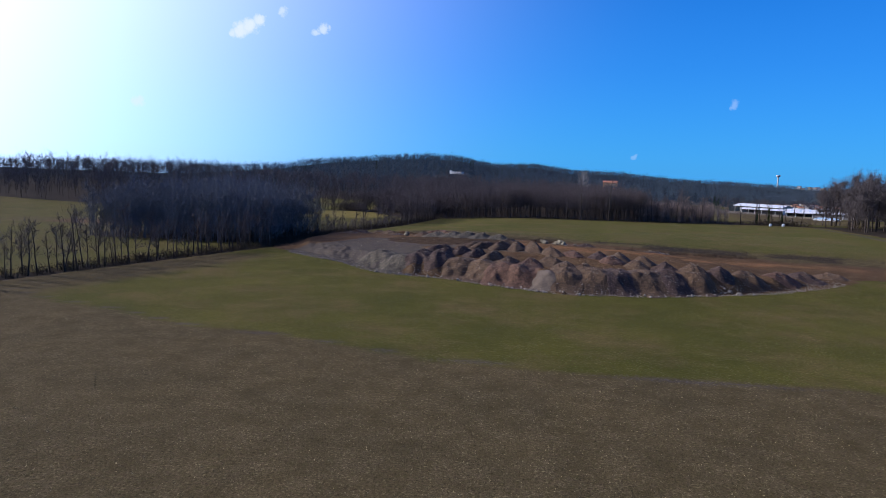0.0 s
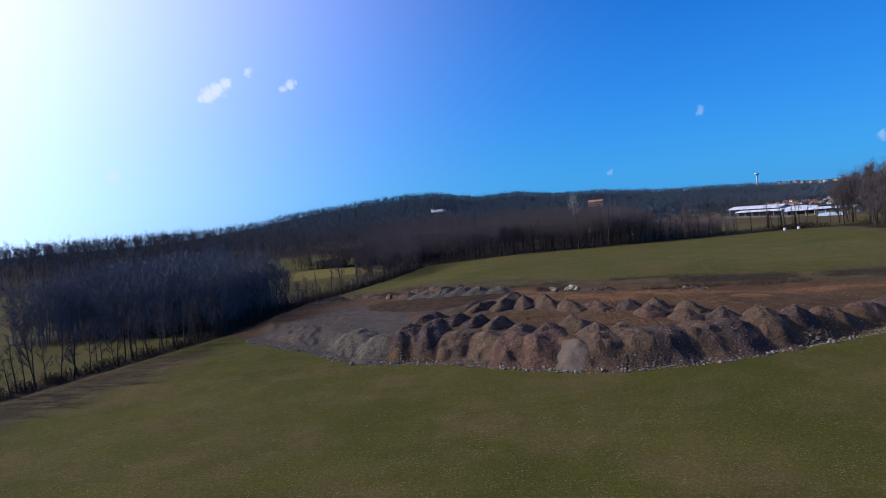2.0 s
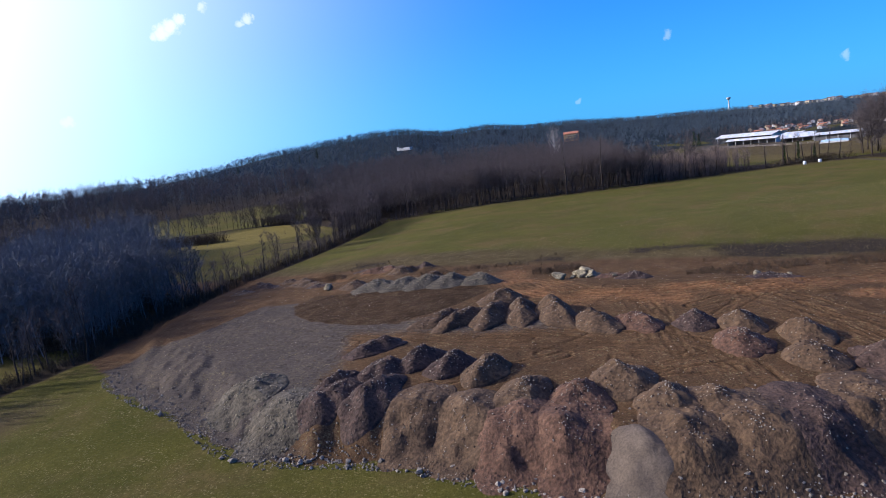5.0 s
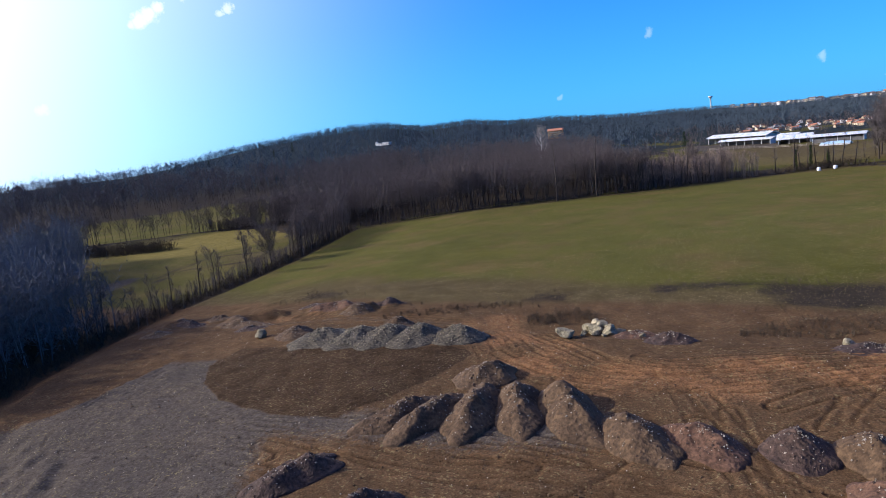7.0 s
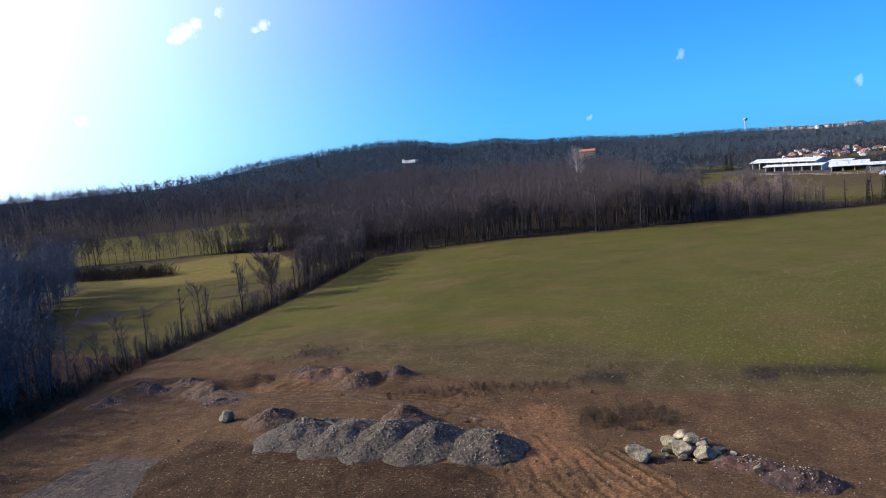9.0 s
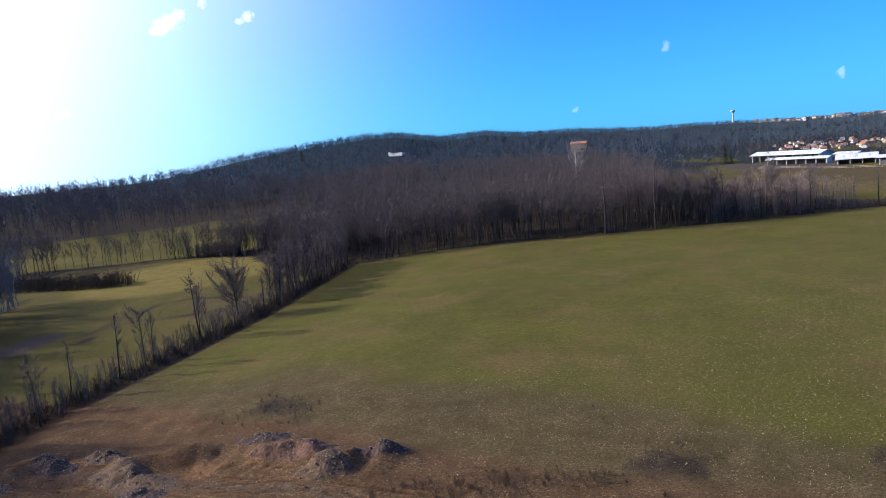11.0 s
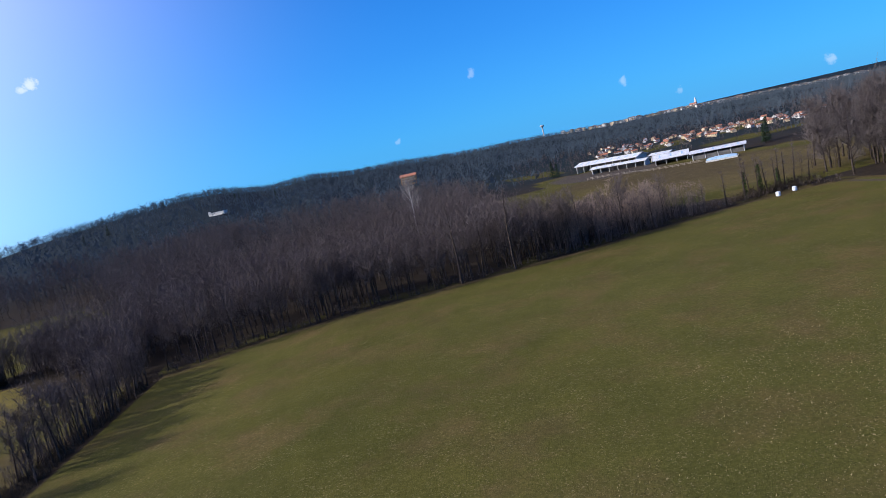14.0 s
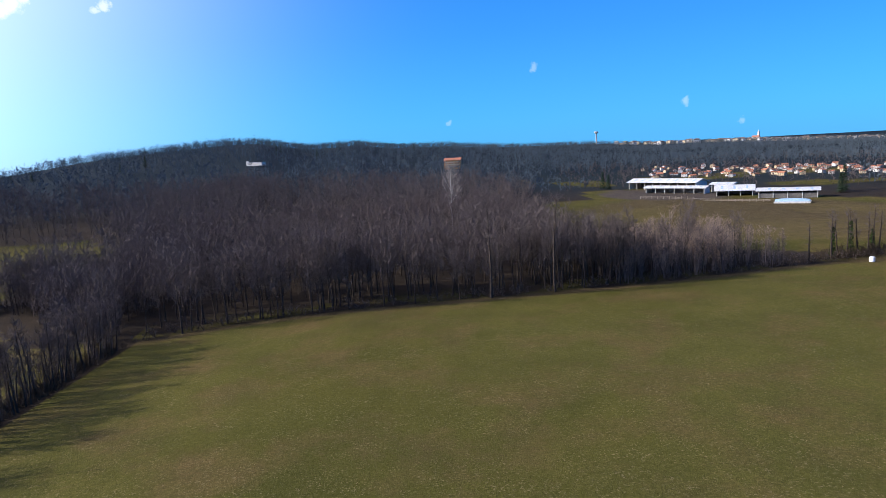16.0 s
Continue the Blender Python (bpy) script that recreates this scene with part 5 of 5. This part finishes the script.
shed("cattle_shed", "long open cattle shed with a pale metal roof", 196, 574, 29, 48, 13, 4.6, 1.7, M_DARK_WALL)
shed("cattle_shed", "lower open shed beside the cattle shed", 186, 542, 36, 36, 7, 3.2, 0.8, M_DARK_WALL)
shed("small_shed", "small farm shed with a bluish metal roof", 200, 507, 58, 18, 11, 3.0, 2.2, M_DARK_WALL)
shed("long_shed", "long low farm shed with dark walls", 210, 478, 52, 26, 9, 3.6, 0.9, M_DARK_WALL, False)
shed("small_shed", "lean-to store shed with a white roof", 210, 533, 35, 12, 8, 4.2, 0.7, M_DARK_WALL)


def silage(x, y, turn):
    """A clamp under a pale blue sheet."""
    bm = bmesh.new()
    n = 14
    for j in range(9):
        for i in range(n + 1):
            t = i / n
            bm.verts.new(((t - 0.5) * 7, (j / 8 - 0.5) * 14, 2.2 * math.sin(math.pi * t) ** 0.7 * (1 - 0.25 * abs(j / 4 - 1) ** 3) - 0.2 + 0.08 * noise.noise((t * 6, j, 0))))
    bm.verts.ensure_lookup_table()
    for j in range(8):
        for i in range(n):
            a = j * (n + 1) + i
            bm.faces.new((bm.verts[a], bm.verts[a + 1], bm.verts[a + n + 2], bm.verts[a + n + 1]))
    ob = new("silage_clamp", None)
    tagged(ob, "silage clamp under a pale blue sheet", "silage clamp")
    part("sheet", bm, M_BLUE_SHEET, ob)
    bm = bmesh.new()
    for sx in (-1, 1):
        box(bm, (0.3, 14.4, 1.0), (sx * 3.7, 0, 0.3))
    part("side_wall", bm, M_CONCRETE, ob)
    ob.matrix_basis = pose(x, y, land_at(x, y), 0, 0, turn)


silage(195, 454, 50)


def house_model(name, label, width, length, eaves, rise, wall, group, tiles=None):
    ob = tagged(new(name), label, "house", group)
    bm = bmesh.new()
    vs = []
    for sy in (-1, 1):
        o = sy * length / 2
        vs.append([bm.verts.new(p) for p in ((-width / 2, o, -1.5), (width / 2, o, -1.5), (width / 2, o, eaves), (0, o, eaves + rise), (-width / 2, o, eaves))])
    bm.faces.new(vs[0])
    bm.faces.new(vs[1][::-1])
    for k in range(5):
        bm.faces.new((vs[0][k], vs[1][k], vs[1][(k + 1) % 5], vs[0][(k + 1) % 5]))
    bmesh.ops.recalc_face_normals(bm, faces=bm.faces)
    part("wall", bm, wall, ob)
    part("roof", gable(length, width, eaves + 0.12, rise, 0.7, 0.2), tiles or M_TILE_ROOF, ob, "weathered brown tiled roof" if tiles else "red tiled roof")
    bm = bmesh.new()
    box(bm, (0.7, 0.7, 1.6), (width * 0.2, length * 0.2, eaves + rise * 0.7 + 0.5))
    part("chimney", bm, wall, ob)
    for sx in (-1, 1):
        for k in range(3):
            for storey in range(2 if eaves > 4 else 1):
                bm = bmesh.new()
                box(bm, (0.12, 1.1, 1.3), (sx * (width / 2 + 0.02), (k - 1) * length * 0.3, 1.5 + 2.8 * storey))
                part("window", bm, M_GLASS_DARK, ob)
    return ob


models = [
    house_model("house", "cream village house with a red tiled roof", 9, 12, 5.4, 2.2, M_CREAM_WALL, "village houses"),
    house_model("house", "white village house with a red tiled roof", 10, 10, 5.6, 2.4, M_WHITE_WALL, "village houses"),
    house_model("house", "low white house with a red tiled roof", 9, 16, 3.2, 2.0, M_WHITE_WALL, "village houses"),
]
rng = random.Random(12)
places = []
while len(places) < 105:
    az = rng.triangular(24.5, 43, 35)
    az, d = radians(az), rng.uniform(540, 800 - 8 * (az - 24.5))
    x, y = -3 + d * math.sin(az), 176 + d * math.cos(az)
    if all(math.hypot(x - a, y - b) > 14 for a, b in places):
        places.append((x, y))
plant(models, places, "", (0.3, 0.45), 14)
forest("village_trees", "leafless garden trees among the village houses", scatter(800, lambda x, y: (np.hypot(x + 3, y - 176) > 440) & (np.hypot((x - 180) / 48, (y - 530) / 75) > 1) & (np.abs(np.degrees(np.arctan2(x + 3, y - 176)) - 31) < 13), (120, 500), (640, 1000), 61), far_kinds, (0.35, 0.75), M_BARK, M_TWIG_FAR, 62)

town = [house_model("town_house", "pale house on the far ridge", 11, 14, 8.5, 2.0, M_WHITE_WALL, "houses on the ridge", M_OLD_ROOF), house_model("town_house", "cream house on the far ridge", 10, 16, 7.5, 2.0, M_CREAM_WALL, "houses on the ridge", M_OLD_ROOF)]
places = []
while len(places) < 210:
    az = radians(rng.choice([rng.uniform(22, 50), rng.gauss(33, 4.0)]))
    rr = float(np.interp(math.degrees(az), RIDGE_AZ, RIDGE_R))
    d = rr * rng.uniform(0.9, 1.01)
    places.append((-4 + d * math.sin(az), 90 + d * math.cos(az)))
plant(town, places, "", (0.7, 1.15), 15)


def church(x, y):
    ob = tagged(new("church"), "white church with a bell tower on the far ridge", "church")
    bm = bmesh.new()
    box(bm, (16, 36, 22), (0, 0, 9))
    part("nave", bm, M_WHITE_WALL, ob)
    part("nave_roof", gable(36, 16, 20.2, 6, 0.8, 0.4), M_TILE_ROOF, ob)
    bm = bmesh.new()
    box(bm, (8, 8, 46), (11, -8, 21))
    box(bm, (9, 9, 1.2), (11, -8, 34))
    part("bell_tower", bm, M_WHITE_WALL, ob)
    bm = bmesh.new()
    bmesh.ops.create_cone(bm, segments=8, radius1=5, radius2=0.2, depth=10, matrix=Matrix.Translation((11, -8, 49)))
    part("spire", bm, M_CONCRETE, ob)
    ob.matrix_basis = pose(x, y, land_at(x, y) + 2, 0, 0, 30)
    ob.scale = (0.6, 0.6, 0.6)


def by_azimuth(az, share, from_y=90):
    rr = float(np.interp(az, RIDGE_AZ, RIDGE_R)) * share
    return -4 + rr * math.sin(radians(az)), from_y + rr * math.cos(radians(az))


church(*by_azimuth(32.2, 0.97))


def water_tower(x, y):
    ob = tagged(new("water_tower"), "slender pale water tower on the ridge", "tower")
    bm = bmesh.new()
    bmesh.ops.create_cone(bm, cap_ends=True, segments=16, radius1=2.6, radius2=2.0, depth=36, matrix=Matrix.Translation((0, 0, 17)))
    part("shaft", bm, M_CONCRETE, ob)
    bm = bmesh.new()
    bmesh.ops.create_cone(bm, cap_ends=True, segments=20, radius1=2.2, radius2=7.5, depth=6, matrix=Matrix.Translation((0, 0, 37)))
    bmesh.ops.create_cone(bm, cap_ends=True, segments=20, radius1=7.5, radius2=6.6, depth=3, matrix=Matrix.Translation((0, 0, 41.5)))
    part("tank", bm, M_CONCRETE, ob)
    ob.matrix_basis = pose(x, y, land_at(x, y), 0, 0, 0)


water_tower(*by_azimuth(20.5, 0.99))


def large_house(x, y, turn):
    ob = tagged(new("apartment_house"), "orange apartment house among the woods", "house")
    bm = bmesh.new()
    box(bm, (12, 22, 12), (0, 0, 5))
    part("wall", bm, M_ORANGE_WALL, ob)
    bm = gable(22, 12, 11.2, 2.6, 0.8, 0.3)
    part("roof", bm, M_TILE_ROOF, ob)
    for storey in range(3):
        bm = bmesh.new()
        box(bm, (1.3, 20, 0.25), (-6.6, 0, 2.0 + 3 * storey))
        box(bm, (0.12, 20, 1.0), (-7.2, 0, 2.6 + 3 * storey))
        balcony = part("balcony", bm, M_CREAM_WALL, ob)
        for k in range(4):
            bm = bmesh.new()
            box(bm, (0.16, 0.16, 2.6), (-7.15, -9 + 6 * k, 3.3 + 3 * storey))
            part("balcony_post", bm, M_CREAM_WALL, balcony)
        for k in range(5):
            bm = bmesh.new()
            box(bm, (0.14, 1.5, 1.8), (-6.03, -8 + 4 * k, 3.1 + 3 * storey))
            part("window", bm, M_GLASS_DARK, ob)
    ob.matrix_basis = pose(x, y, land_at(x, y) + 3, 0, 0, turn)
    ob.scale = (0.75, 0.75, 0.75)


large_house(105, 850, 75)


def works(x, y):
    ob = tagged(new("white_hall"), "long white flat-roofed hall on the wooded slope", "building")
    bm = bmesh.new()
    box(bm, (30, 10, 6), (0, 0, 2))
    part("wall", bm, M_WHITE_WALL, ob)
    bm = bmesh.new()
    box(bm, (31, 11, 0.5), (0, 0, 5.2))
    part("roof", bm, M_METAL_ROOF, ob)
    bm = bmesh.new()
    box(bm, (3, 3, 9), (-17, 0, 3.5))
    part("tower", bm, M_WHITE_WALL, ob)
    ob.matrix_basis = pose(x, y, land_at(x, y) + 0.5, 0, 0, -30)
    ob.scale = (0.62, 0.62, 0.55)


works(-93, 880)


def conifer(seed, h):
    rs = np.random.RandomState(seed)
    n = 420
    z = h * (0.08 + 0.92 * rs.rand(n) ** 1.3)
    a, r = rs.uniform(0, 6.283, n), (h - z) * 0.24 * rs.uniform(0.3, 1.0, n)
    c = np.stack([r * np.cos(a), r * np.sin(a), z], 1)
    out = np.stack([np.cos(a), np.sin(a), -0.35 + 0 * a], 1) * 0.1 * h * rs.uniform(0.4, 1.1, (n, 1))
    side = np.stack([-np.sin(a), np.cos(a), 0 * a], 1) * 0.04 * h
    return tube([(0, 0, -0.5), (0, 0, h * 0.5), (0, 0, h)], [0.02 * h, 0.012 * h, 0.01]), (np.stack([c - side, c + side, c + out], 1).reshape(-1, 3), np.arange(3 * n).reshape(n, 3))


pines = [tree_thing("conifer", "dark green conifer on the wooded slope", conifer(k, 15), M_BARK, M_NEEDLE, "dark conifers") for k in range(3)]
places = [(165, 592), (163, 596), (240, 480), (246, 486)]
rng = random.Random(21)
while len(places) < 26:
    az = rng.uniform(-22, 12)
    places.append(by_azimuth(az, rng.uniform(0.6, 1.0)))
while len(places) < 60:
    places.append(by_azimuth(rng.uniform(26, 44), rng.uniform(0.9, 1.0)))
plant(pines, places, "", (0.5, 0.9), 16)

# paddock fence by the sheds
fence = tagged(new("paddock_fence"), "weathered post and rail paddock fence", "fence")
run = [(150, 512), (160, 500), (170, 488), (180, 474), (190, 462)]
for k in range(len(run) - 1):
    (ax, ay), (bx, by) = run[k], run[k + 1]
    for j in range(5):
        t = j / 5
        x, y = ax + (bx - ax) * t, ay + (by - ay) * t
        bm = bmesh.new()
        box(bm, (0.2, 0.2, 1.8), (x, y, land_at(x, y) + 0.6), 0.9)
        part("post", bm, M_POST, fence)
    for h in (0.6, 1.2):
        bm = bmesh.new()
        d = Vector((bx - ax, by - ay, land_at(bx, by) - land_at(ax, ay)))
        m = Matrix.Translation(((ax + bx) / 2, (ay + by) / 2, (land_at(ax, ay) + land_at(bx, by)) / 2 + h)) @ d.to_track_quat("X", "Z").to_matrix().to_4x4() @ Matrix.Diagonal((d.length, 0.08, 0.16, 1))
        bmesh.ops.create_cube(bm, size=1.0, matrix=m)
        part("rail", bm, M_POST, fence)
